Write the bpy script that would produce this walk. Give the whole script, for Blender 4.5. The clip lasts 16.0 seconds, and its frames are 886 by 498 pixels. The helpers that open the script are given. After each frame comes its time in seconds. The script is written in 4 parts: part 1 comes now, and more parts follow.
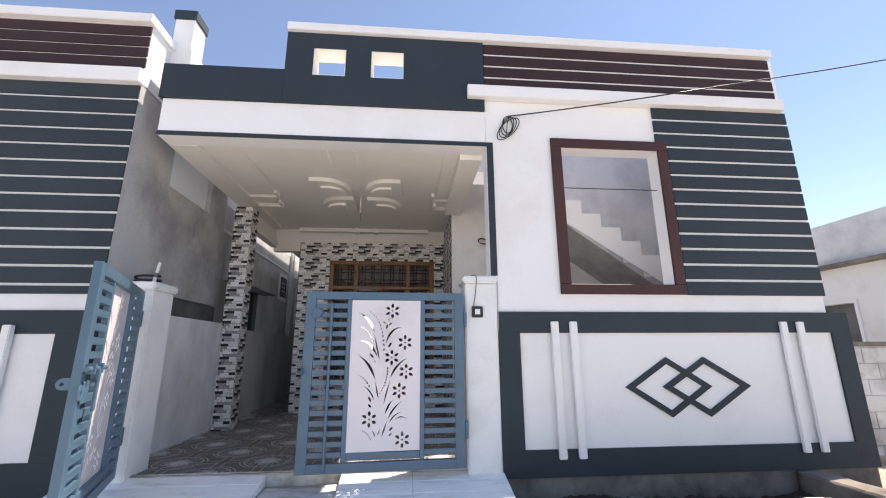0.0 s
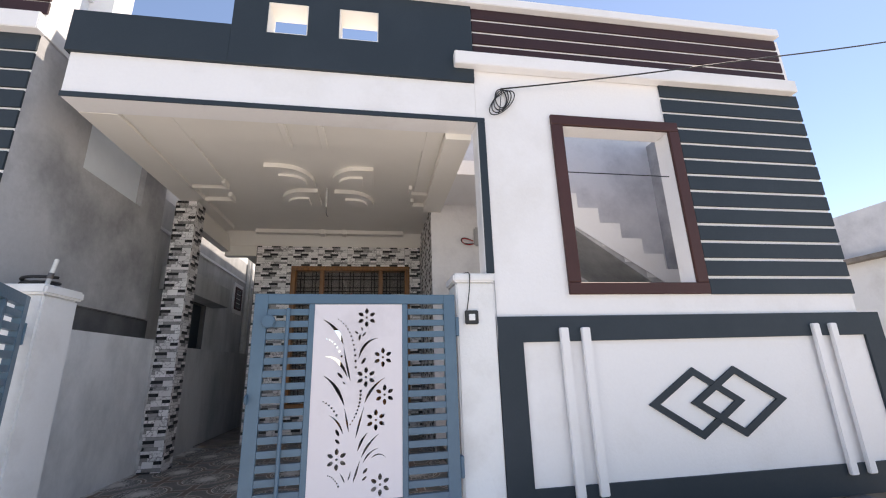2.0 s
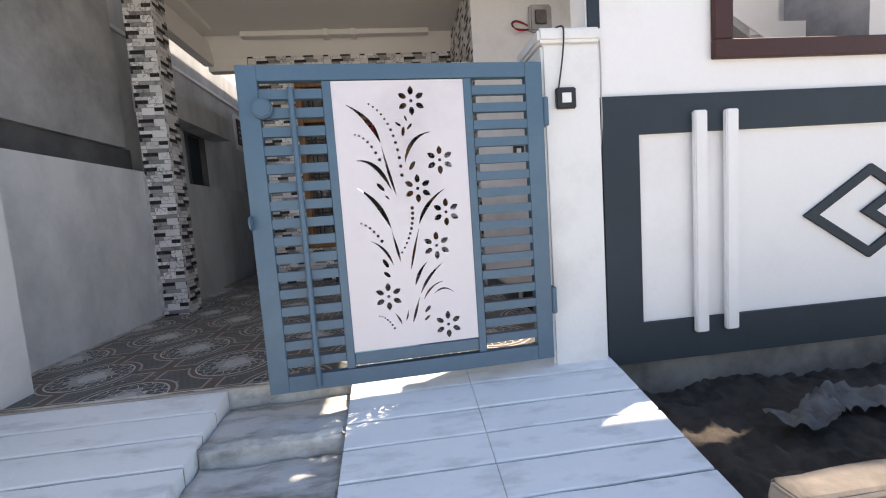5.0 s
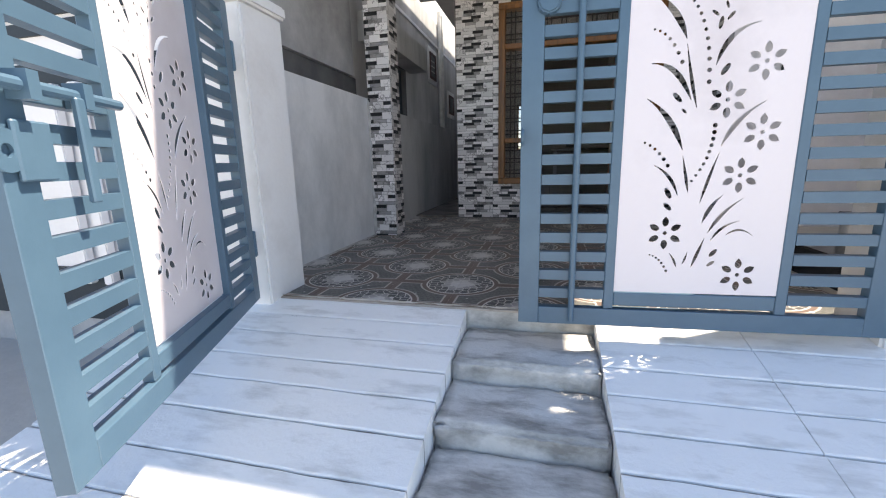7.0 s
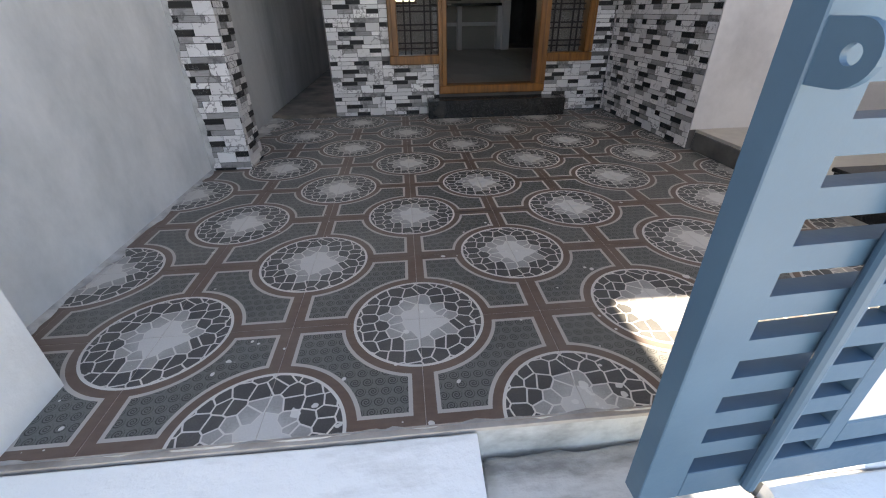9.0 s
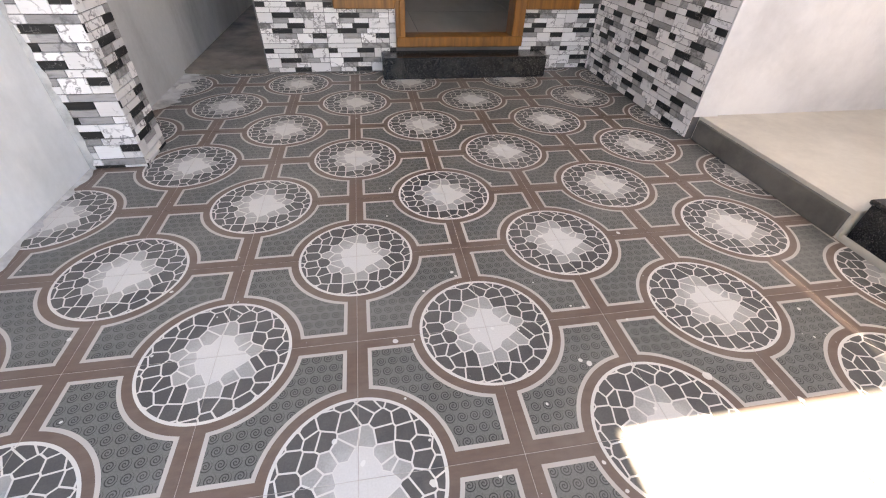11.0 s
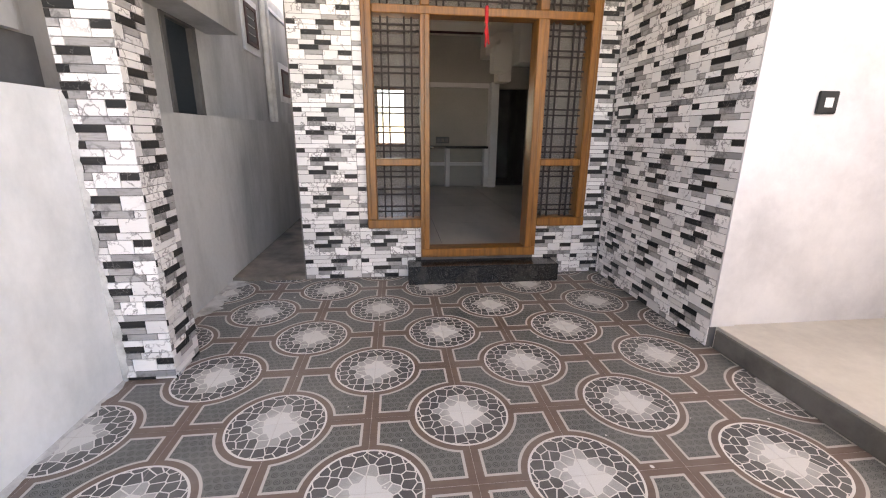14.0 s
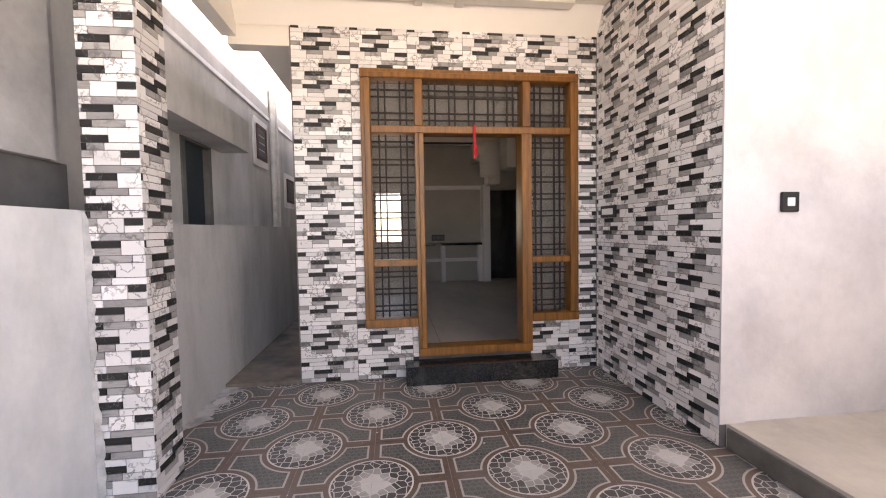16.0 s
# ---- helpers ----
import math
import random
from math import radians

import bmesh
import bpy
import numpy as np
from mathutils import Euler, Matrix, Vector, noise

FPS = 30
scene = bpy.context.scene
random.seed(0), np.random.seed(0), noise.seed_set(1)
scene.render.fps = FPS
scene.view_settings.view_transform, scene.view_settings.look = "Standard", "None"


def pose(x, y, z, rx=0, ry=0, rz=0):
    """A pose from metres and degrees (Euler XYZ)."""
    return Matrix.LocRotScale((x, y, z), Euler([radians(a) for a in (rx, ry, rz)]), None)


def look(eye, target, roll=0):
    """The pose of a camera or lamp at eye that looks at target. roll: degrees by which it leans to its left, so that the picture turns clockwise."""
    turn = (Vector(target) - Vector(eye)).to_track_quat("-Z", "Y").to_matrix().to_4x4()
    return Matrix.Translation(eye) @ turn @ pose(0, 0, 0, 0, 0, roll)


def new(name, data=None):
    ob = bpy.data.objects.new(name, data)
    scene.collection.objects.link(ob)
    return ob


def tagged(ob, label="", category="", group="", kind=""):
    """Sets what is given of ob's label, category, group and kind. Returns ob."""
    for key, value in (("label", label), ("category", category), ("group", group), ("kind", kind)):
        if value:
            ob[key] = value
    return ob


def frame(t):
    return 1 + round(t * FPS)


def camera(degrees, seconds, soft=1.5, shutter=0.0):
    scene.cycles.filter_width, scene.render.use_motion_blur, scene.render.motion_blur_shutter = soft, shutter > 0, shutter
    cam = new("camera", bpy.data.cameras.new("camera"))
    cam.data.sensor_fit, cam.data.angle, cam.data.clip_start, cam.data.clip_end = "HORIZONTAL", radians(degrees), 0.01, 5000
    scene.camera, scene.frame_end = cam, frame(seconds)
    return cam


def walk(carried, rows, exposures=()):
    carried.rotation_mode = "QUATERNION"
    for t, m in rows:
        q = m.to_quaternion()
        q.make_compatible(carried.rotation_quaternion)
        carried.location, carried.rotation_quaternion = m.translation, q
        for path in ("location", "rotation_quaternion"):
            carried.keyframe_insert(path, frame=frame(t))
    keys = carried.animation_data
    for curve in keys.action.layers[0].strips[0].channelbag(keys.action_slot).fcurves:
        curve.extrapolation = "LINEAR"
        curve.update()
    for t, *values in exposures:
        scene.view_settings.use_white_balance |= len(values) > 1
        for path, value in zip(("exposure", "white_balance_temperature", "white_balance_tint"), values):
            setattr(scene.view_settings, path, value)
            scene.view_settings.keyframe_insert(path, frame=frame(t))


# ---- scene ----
cam = camera(93.7, 16.0, soft=1.1)
PATH = [
    (0, (0.07, 0.032, 0.988), (0.239, 1.967, 1.465), -0.3),
    (0.5, (0.189, 0.293, 0.983), (0.415, 2.217, 1.48), -0.2),
    (1, (0.17, 0.476, 0.977), (0.45, 2.387, 1.497), -0.5),
    (1.5, (0.055, 0.675, 1.002), (0.373, 2.58, 1.52), -0.9),
    (2, (0.002, 0.789, 0.997), (0.32, 2.689, 1.536), -1.8),
    (2.5, (0.132, 0.918, 0.95), (0.437, 2.854, 1.351), -2.8),
    (2.8, (0.208, 0.97, 0.901), (0.579, 2.926, 1.096), -3.0),
    (3, (0.269, 1.011, 0.874), (0.708, 2.962, 0.911), -3.5),
    (3.1, (0.302, 1.044, 0.86), (0.787, 2.984, 0.807), -3.5),
    (3.2, (0.279, 1.081, 0.847), (0.866, 2.987, 0.697), -3.4),
    (5.5, (-0.338, 1.894, 0.825), (-0.295, 3.885, 0.645), -3.0),
    (5.7, (-0.411, 1.874, 0.858), (-0.435, 3.872, 0.778), -2.3),
    (6, (-0.469, 1.876, 0.86), (-0.58, 3.873, 0.865), -1.4),
    (6.5, (-0.559, 1.888, 0.847), (-0.867, 3.863, 0.761), -0.6),
    (7, (-0.699, 1.985, 0.733), (-1.175, 3.885, 0.325), -1.4),
    (7.2, (-0.744, 2.117, 0.691), (-1.232, 3.97, 0.12), -2.2),
    (7.3, (-0.772, 2.189, 0.666), (-1.248, 4.023, 0.026), -3.1),
    (7.5, (-0.828, 2.348, 0.634), (-1.271, 4.147, -0.121), -4.2),
    (7.6, (-0.865, 2.42, 0.626), (-1.275, 4.208, -0.17), -2.9),
    (8, (-1.092, 2.66, 0.682), (-1.312, 4.421, -0.239), -1.9),
    (8.5, (-1.251, 2.979, 0.799), (-1.245, 4.732, -0.164), -0.9),
    (9, (-1.21, 3.342, 0.865), (-1.061, 5.07, -0.131), -0.9),
    (9.5, (-1.241, 3.606, 0.957), (-0.979, 5.269, -0.123), 0.8),
    (10, (-1.236, 3.797, 1.023), (-0.915, 5.386, -0.149), 2.1),
    (10.2, (-1.192, 3.858, 1.025), (-0.874, 5.422, -0.18), 2.2),
    (12.3, (-1.073, 4.017, 1.013), (-0.829, 5.526, -0.277), 1.9),
    (12.5, (-1.068, 4.016, 1.014), (-0.827, 5.542, -0.256), 1.6),
    (13, (-1.06, 4.019, 1.009), (-0.829, 5.603, -0.189), 0.5),
    (13.5, (-1.066, 4.031, 1.084), (-0.847, 5.774, 0.129), 0.1),
    (14, (-1.07, 4.016, 1.208), (-0.852, 5.93, 0.672), 0.5),
    (14.5, (-1.067, 3.986, 1.26), (-0.862, 5.957, 0.991), 0.3),
    (15, (-1.068, 3.968, 1.255), (-0.857, 5.949, 1.085), -0.2),
    (15.5, (-1.073, 3.96, 1.259), (-0.844, 5.943, 1.126), -0.7),
    (16, (-1.071, 3.96, 1.259), (-0.83, 5.943, 1.163), -1.0),
]
EXPOSURES = [(0, 1.08, 7400, 15), (3.2, 1.15, 7400, 15), (5.3, 1.32, 7650, 13), (7, 1.56, 7500, 12), (7.6, 1.5, 7600, 12), (8.5, 1.82, 7650, 11), (9.4, 2.65, 8200, 12), (10.2, 3.26, 8950, 17), (12.3, 3.54, 8850, 15), (14, 3.42, 9000, 19), (16, 3.12, 9100, 23)]
walk(cam, [(t, look(eye, target, roll)) for t, eye, target, roll in PATH], EXPOSURES)

# ---- light ----
SUN = Vector((0.467, 0.205, 1.0)).normalized()
world = bpy.data.worlds.new("sky")
scene.world = world
world.use_nodes = True
sky = world.node_tree.nodes.new("ShaderNodeTexSky")
sky.sky_type, sky.sun_disc = "NISHITA", False
sky.sun_elevation, sky.sun_rotation = math.asin(SUN.z), math.atan2(SUN.x, SUN.y)
sky.air_density, sky.dust_density, sky.ozone_density = 0.85, 0.1, 1.3
world.node_tree.links.new(sky.outputs[0], world.node_tree.nodes["Background"].inputs[0])
world.node_tree.nodes["Background"].inputs[1].default_value = 0.12
sun = new("sun", bpy.data.lights.new("sun", "SUN"))
sun.data.energy, sun.data.angle, sun.data.color = 4.2, radians(0.6), (1.0, 0.94, 0.86)
sun.matrix_world = look(SUN * 30, (0, 0, 0))


# ---- materials ----
def nodes_of(name, rough=0.6, metal=0.0):
    m = bpy.data.materials.new(name)
    m.use_nodes = True
    nt = m.node_tree
    b = nt.nodes["Principled BSDF"]
    b.inputs["Roughness"].default_value, b.inputs["Metallic"].default_value = rough, metal
    return m, nt, b


def math_node(nt, op, a, b=None, c=None, clamp=False):
    n = nt.nodes.new("ShaderNodeMath")
    n.operation, n.use_clamp = op, clamp
    for i, v in enumerate((a, b, c)):
        if v is None:
            continue
        if isinstance(v, (int, float)):
            n.inputs[i].default_value = v
        else:
            nt.links.new(v, n.inputs[i])
    return n.outputs[0]


def mix_node(nt, fac, a, b, kind="MIX"):
    n = nt.nodes.new("ShaderNodeMix")
    n.data_type, n.blend_type = "RGBA", kind
    for sock, v in ((n.inputs[0], fac), (n.inputs[6], a), (n.inputs[7], b)):
        if isinstance(v, (int, float)):
            sock.default_value = v
        elif isinstance(v, tuple):
            sock.default_value = (*v, 1)
        else:
            nt.links.new(v, sock)
    return n.outputs[2]


def noise_node(nt, scale, detail=4.0, rough=0.6, vec=None, stretch=None):
    n = nt.nodes.new("ShaderNodeTexNoise")
    n.inputs["Scale"].default_value, n.inputs["Detail"].default_value, n.inputs["Roughness"].default_value = scale, detail, rough
    if vec is None:
        vec = nt.nodes.new("ShaderNodeNewGeometry").outputs["Position"]
    if stretch:
        mp = nt.nodes.new("ShaderNodeMapping")
        mp.inputs["Scale"].default_value = stretch
        nt.links.new(vec, mp.inputs["Vector"])
        vec = mp.outputs[0]
    nt.links.new(vec, n.inputs["Vector"])
    return n.outputs[0]


def ramp_node(nt, fac, lo, hi):
    n = nt.nodes.new("ShaderNodeMapRange")
    n.inputs["From Min"].default_value, n.inputs["From Max"].default_value = lo, hi
    nt.links.new(fac, n.inputs["Value"])
    return n.outputs[0]


def bump_node(nt, bsdf, height, strength, distance=0.01):
    n = nt.nodes.new("ShaderNodeBump")
    n.inputs["Strength"].default_value, n.inputs["Distance"].default_value = strength, distance
    nt.links.new(height, n.inputs["Height"])
    nt.links.new(n.outputs[0], bsdf.inputs["Normal"])


def surface(name, base, stain, rough=0.6, big=1.3, fine=25.0, lo=0.45, hi=0.7, bump=0.15, metal=0.0, stretch=None, amount=1.0, grain=0.12):
    """Base colour with stains at a large scale, grain at a small one, and fine relief."""
    m, nt, b = nodes_of(name, rough, metal)
    large = noise_node(nt, big, 6.0, 0.62, stretch=stretch)
    small = noise_node(nt, fine, 5.0, 0.65)
    col = mix_node(nt, math_node(nt, "MULTIPLY", ramp_node(nt, large, lo, hi), amount), base, stain)
    col = mix_node(nt, grain, col, mix_node(nt, small, (0, 0, 0), (1, 1, 1)), "OVERLAY")
    nt.links.new(col, b.inputs["Base Color"])
    nt.links.new(math_node(nt, "MULTIPLY_ADD", small, 0.25, rough - 0.12, clamp=True), b.inputs["Roughness"])
    bump_node(nt, b, small, bump, 0.006)
    return m


WHITE = surface("white_paint", (0.80, 0.79, 0.80), (0.70, 0.68, 0.67), 0.75, 1.1, 40, 0.5, 0.8, 0.25)
# white with the blue of sky light mixed into the colour
SKY_WHITE = surface("sky_tinted_white", (0.76, 0.82, 0.88), (0.68, 0.73, 0.79), 0.6, 1.5, 30, 0.4, 0.75, 0.1)
WHITE_OLD = surface("worn_white_paint", (0.76, 0.76, 0.765), (0.52, 0.50, 0.48), 0.8, 1.3, 40, 0.48, 0.85, 0.35)
LIME = surface("limewashed_plaster", (0.68, 0.67, 0.68), (0.50, 0.495, 0.51), 0.85, 1.7, 22, 0.42, 0.72, 0.4)
SLATE = surface("slate_blue_paint", (0.016, 0.027, 0.038), (0.024, 0.036, 0.049), 0.7, 0.9, 50, bump=0.15)
MAROON = surface("maroon_paint", (0.030, 0.010, 0.013), (0.042, 0.015, 0.018), 0.7, 1.2, 50)
BROWN_TRIM = surface("brown_red_paint", (0.048, 0.013, 0.011), (0.062, 0.019, 0.016), 0.6, 1.2, 50)
GREY_WALL = surface("grey_primed_plaster", (0.54, 0.55, 0.56), (0.33, 0.34, 0.35), 0.85, 1.3, 30, 0.40, 0.70, 0.35, stretch=(1.5, 1.5, 0.5))
PLASTER = surface("grey_cement_plaster", (0.46, 0.46, 0.47), (0.24, 0.24, 0.25), 0.85, 1.1, 30, 0.40, 0.64, 0.35)
PUTTY = surface("pale_putty_plaster", (0.80, 0.81, 0.83), (0.58, 0.60, 0.62), 0.8, 2.2, 30, 0.4, 0.68, 0.25, stretch=(1, 1, 0.7))
# dark grey, also painted in where unlit openings are only in shade
DARK_GREY = surface("dark_grey_and_shade", (0.10, 0.10, 0.105), (0.16, 0.16, 0.165), 0.9, 2.0, 30)
CEILING = surface("ceiling_paint", (0.80, 0.77, 0.72), (0.74, 0.71, 0.66), 0.7, 0.8, 30, 0.4, 0.8, 0.08, grain=0.05)
RAMP = surface("cement_ramp", (0.86, 0.86, 0.86), (0.50, 0.495, 0.48), 0.8, 5.0, 28, 0.52, 0.78, 0.6, stretch=(0.7, 2.5, 1), amount=0.85)
BED = surface("pale_tile_joint", (0.50, 0.45, 0.41), (0.32, 0.27, 0.24), 0.8, 5, 60)
SCORE = surface("dirty_scored_joint", (0.34, 0.33, 0.32), (0.10, 0.097, 0.093), 0.9, 6.0, 40)
STEP = surface("cement_steps", (0.62, 0.61, 0.59), (0.27, 0.26, 0.245), 0.8, 6.0, 40, 0.44, 0.66, 0.8, stretch=(0.6, 1.8, 1))
CONCRETE = surface("raw_concrete", (0.25, 0.215, 0.185), (0.085, 0.075, 0.066), 0.9, 2.8, 22, 0.38, 0.68, 0.6)
# stained cement, darkened further to carry the platform face's shade
SHADED_FACE = surface("stained_shaded_cement", (0.15, 0.14, 0.13), (0.075, 0.07, 0.065), 0.85, 4.0, 30, 0.38, 0.68, 0.4)
SCREED = surface("tan_cement_screed", (0.56, 0.52, 0.46), (0.40, 0.37, 0.33), 0.8, 1.5, 25, 0.4, 0.7, 0.3)
ROAD = surface("cement_road", (0.52, 0.50, 0.46), (0.40, 0.38, 0.35), 0.9, 0.6, 18, 0.35, 0.7, 0.4)
SOIL = surface("dark_soil", (0.075, 0.058, 0.045), (0.035, 0.028, 0.022), 0.95, 5.0, 60, 0.35, 0.65, 1.0)
GATE = surface("blue_grey_enamel", (0.066, 0.128, 0.19), (0.08, 0.15, 0.215), 0.38, 3.0, 60, bump=0.05, grain=0.06)
SHEET = surface("white_enamel_sheet", (0.70, 0.655, 0.685), (0.58, 0.535, 0.56), 0.35, 2.0, 50, 0.5, 0.75, 0.04, grain=0.04)
BLACK = surface("black_plastic", (0.012, 0.012, 0.013), (0.02, 0.02, 0.02), 0.4, 8, 60, bump=0.05)
SWITCH = surface("white_plastic", (0.8, 0.8, 0.8), (0.75, 0.75, 0.74), 0.3, 8, 60, bump=0.02)
STEEL = surface("dark_steel", (0.10, 0.10, 0.11), (0.18, 0.14, 0.12), 0.45, 12, 80, metal=0.8)
BARS = surface("painted_grille", (0.014, 0.008, 0.007), (0.022, 0.012, 0.010), 0.7, 12, 80)
CONDUIT = surface("pale_pvc", (0.62, 0.62, 0.60), (0.45, 0.45, 0.43), 0.4, 6, 60)
RED = surface("red_cloth", (0.45, 0.012, 0.02), (0.30, 0.01, 0.015), 0.8, 30, 90)


def screen():
    """Fine mosquito mesh: mostly open, with pale dusty threads."""
    m, nt, b = nodes_of("dusty_mosquito_mesh", 0.9)
    b.inputs["Base Color"].default_value = (0.30, 0.275, 0.26, 1)
    clear = nt.nodes.new("ShaderNodeBsdfTransparent")
    mix = nt.nodes.new("ShaderNodeMixShader")
    nt.links.new(math_node(nt, "MULTIPLY_ADD", noise_node(nt, 6.0), 0.12, 0.24), mix.inputs[0])
    nt.links.new(clear.outputs[0], mix.inputs[1])
    nt.links.new(b.outputs[0], mix.inputs[2])
    nt.links.new(mix.outputs[0], nt.nodes["Material Output"].inputs["Surface"])
    return m


def wood():
    m, nt, b = nodes_of("varnished_teak", 0.38)
    a = noise_node(nt, 3.0, 6.0, 0.6, stretch=(9, 9, 0.8))
    c = noise_node(nt, 40.0, 3.0, 0.6, stretch=(3, 3, 0.25))
    col = mix_node(nt, ramp_node(nt, a, 0.35, 0.7), (0.27, 0.105, 0.017), (0.12, 0.043, 0.008))
    col = mix_node(nt, 0.35, col, mix_node(nt, c, (0, 0, 0), (1, 1, 1)), "OVERLAY")
    nt.links.new(col, b.inputs["Base Color"])
    bump_node(nt, b, c, 0.08, 0.003)
    return m


def granite():
    m, nt, b = nodes_of("black_granite", 0.22)
    v = noise_node(nt, 160.0, 2.0, 0.5)
    col = mix_node(nt, ramp_node(nt, v, 0.55, 0.75), (0.012, 0.012, 0.013), (0.07, 0.07, 0.075))
    nt.links.new(mix_node(nt, ramp_node(nt, noise_node(nt, 5.0), 0.5, 0.8), col, (0.06, 0.058, 0.055)), b.inputs["Base Color"])
    return m


def marble(name, base, vein, rough=0.25, width=0.02, streaks=0.12):
    """Glazed brick print with thin dark veins that shift from brick to brick."""
    m, nt, b = nodes_of(name, rough)
    geo = nt.nodes.new("ShaderNodeNewGeometry")
    rnd = nt.nodes.new("ShaderNodeObjectInfo").outputs["Random"]
    n = noise_node(nt, 8.0, 4.0, 0.6)
    line = math_node(nt, "ABSOLUTE", math_node(nt, "SUBTRACT", n, 0.5))
    patch = ramp_node(nt, noise_node(nt, 5.0, 2.0, 0.5, stretch=(1, 1, 1.6)), 0.40, 0.54)
    col = mix_node(nt, math_node(nt, "MULTIPLY", math_node(nt, "MULTIPLY", ramp_node(nt, line, width, 0.0), patch), 0.85), base, vein)
    streak = ramp_node(nt, noise_node(nt, 14.0, 5.0, 0.65, stretch=(1, 1, 9)), 0.5, 0.75)
    col = mix_node(nt, math_node(nt, "MULTIPLY", streak, streaks), col, vein)
    tone = math_node(nt, "MULTIPLY_ADD", math_node(nt, "FRACT", math_node(nt, "ADD", rnd, geo.outputs["Random Per Island"])), 0.3, 0.82)
    comb = nt.nodes.new("ShaderNodeCombineXYZ")
    for i in range(3):
        nt.links.new(tone, comb.inputs[i])
    nt.links.new(mix_node(nt, 1.0, col, comb.outputs[0], "MULTIPLY"), b.inputs["Base Color"])
    bump_node(nt, b, noise_node(nt, 60.0), 0.05, 0.003)
    return m


WOOD, GRANITE, SCREEN = wood(), granite(), screen()
BRICK_WHITE = marble("white_marble_print", (0.80, 0.775, 0.775), (0.13, 0.115, 0.12), 0.3, 0.024, 0.08)
BRICK_GREY = marble("grey_slate_print", (0.36, 0.345, 0.345), (0.13, 0.125, 0.125), 0.4, 0.05, 0.6)
BRICK_BLACK = marble("black_marble_print", (0.012, 0.0115, 0.012), (0.20, 0.19, 0.19), 0.6, 0.008, 0.06)
GROUT = surface("grey_grout", (0.15, 0.14, 0.138), (0.10, 0.095, 0.094), 0.8, 6, 60)

TILE, TX, TY = 0.4, -1.2, 4.8


def floor_print():
    """Printed floor tile: mosaic roundels joined by brown bands, with scrolled plates between."""
    m, nt, b = nodes_of("printed_floor_tile", 0.42)
    pos = nt.nodes.new("ShaderNodeNewGeometry").outputs["Position"]
    sep = nt.nodes.new("ShaderNodeSeparateXYZ")
    nt.links.new(pos, sep.inputs[0])
    M = lambda op, a, b=None, c=None: math_node(nt, op, a, b, c)
    u = M("DIVIDE", M("SUBTRACT", sep.outputs[0], TX), TILE)
    v = M("DIVIDE", M("SUBTRACT", sep.outputs[1], TY), TILE)
    da = M("SUBTRACT", M("FRACT", M("MULTIPLY", M("ADD", u, v), 0.5)), 0.5)
    db = M("SUBTRACT", M("FRACT", M("MULTIPLY", M("SUBTRACT", u, v), 0.5)), 0.5)
    du, dv = M("ADD", da, db), M("SUBTRACT", da, db)
    r = M("SQRT", M("ADD", M("MULTIPLY", du, du), M("MULTIPLY", dv, dv)))
    lu = M("ABSOLUTE", M("SUBTRACT", M("FRACT", M("ADD", u, 0.5)), 0.5))
    lv = M("ABSOLUTE", M("SUBTRACT", M("FRACT", M("ADD", v, 0.5)), 0.5))
    band = M("MINIMUM", lu, lv)
    far = M("MINIMUM", M("SUBTRACT", band, 0.075), M("SUBTRACT", r, 0.585))
    plate = M("GREATER_THAN", far, 0.028)
    edge = M("SUBTRACT", M("GREATER_THAN", far, 0.0), plate)
    # scrolls on the plates
    def rings(shift):
        vv = M("ADD", M("MULTIPLY", v, 12.0), shift)
        stagger = M("MULTIPLY", M("FLOOR", vv), 0.5)
        cu = M("SUBTRACT", M("FRACT", M("ADD", M("MULTIPLY", u, 12.0), stagger)), 0.5)
        cv = M("SUBTRACT", M("FRACT", vv), 0.5)
        d = M("SQRT", M("ADD", M("MULTIPLY", cu, cu), M("MULTIPLY", cv, cv)))
        ang = M("DIVIDE", M("ARCTAN2", cv, cu), 6.2832)
        w = M("FRACT", M("SUBTRACT", M("MULTIPLY", d, 5.0), ang))
        return M("MULTIPLY", M("LESS_THAN", w, 0.38), M("LESS_THAN", d, 0.44))
    scroll = rings(0.0)
    speck = noise_node(nt, 220.0, 2.0)
    plate_col = mix_node(nt, speck, (0.07, 0.073, 0.069), (0.19, 0.195, 0.185))
    plate_col = mix_node(nt, M("MULTIPLY", scroll, 0.9), plate_col, (0.014, 0.014, 0.014))
    brown = mix_node(nt, noise_node(nt, 14.0, 6.0, 0.7, stretch=(1, 4, 1)), (0.10, 0.064, 0.050), (0.185, 0.128, 0.105))
    edge_col = (0.47, 0.44, 0.41)
    # mosaic: cells in roundel coordinates, the same in every roundel
    cv = nt.nodes.new("ShaderNodeCombineXYZ")
    nt.links.new(du, cv.inputs[0])
    nt.links.new(dv, cv.inputs[1])
    cell = nt.nodes.new("ShaderNodeTexVoronoi")
    cell.voronoi_dimensions = "2D"
    cell.inputs["Scale"].default_value, cell.inputs["Randomness"].default_value = 9.0, 0.75
    nt.links.new(cv.outputs[0], cell.inputs["Vector"])
    seam = nt.nodes.new("ShaderNodeTexVoronoi")
    seam.feature, seam.voronoi_dimensions = "DISTANCE_TO_EDGE", "2D"
    seam.inputs["Scale"].default_value, seam.inputs["Randomness"].default_value = 9.0, 0.75
    nt.links.new(cv.outputs[0], seam.inputs["Vector"])
    # each stone takes its tone from the distance of its own centre
    cr = nt.nodes.new("ShaderNodeVectorMath")
    cr.operation = "LENGTH"
    nt.links.new(cell.outputs["Position"], cr.inputs[0])
    rc = cr.outputs["Value"]
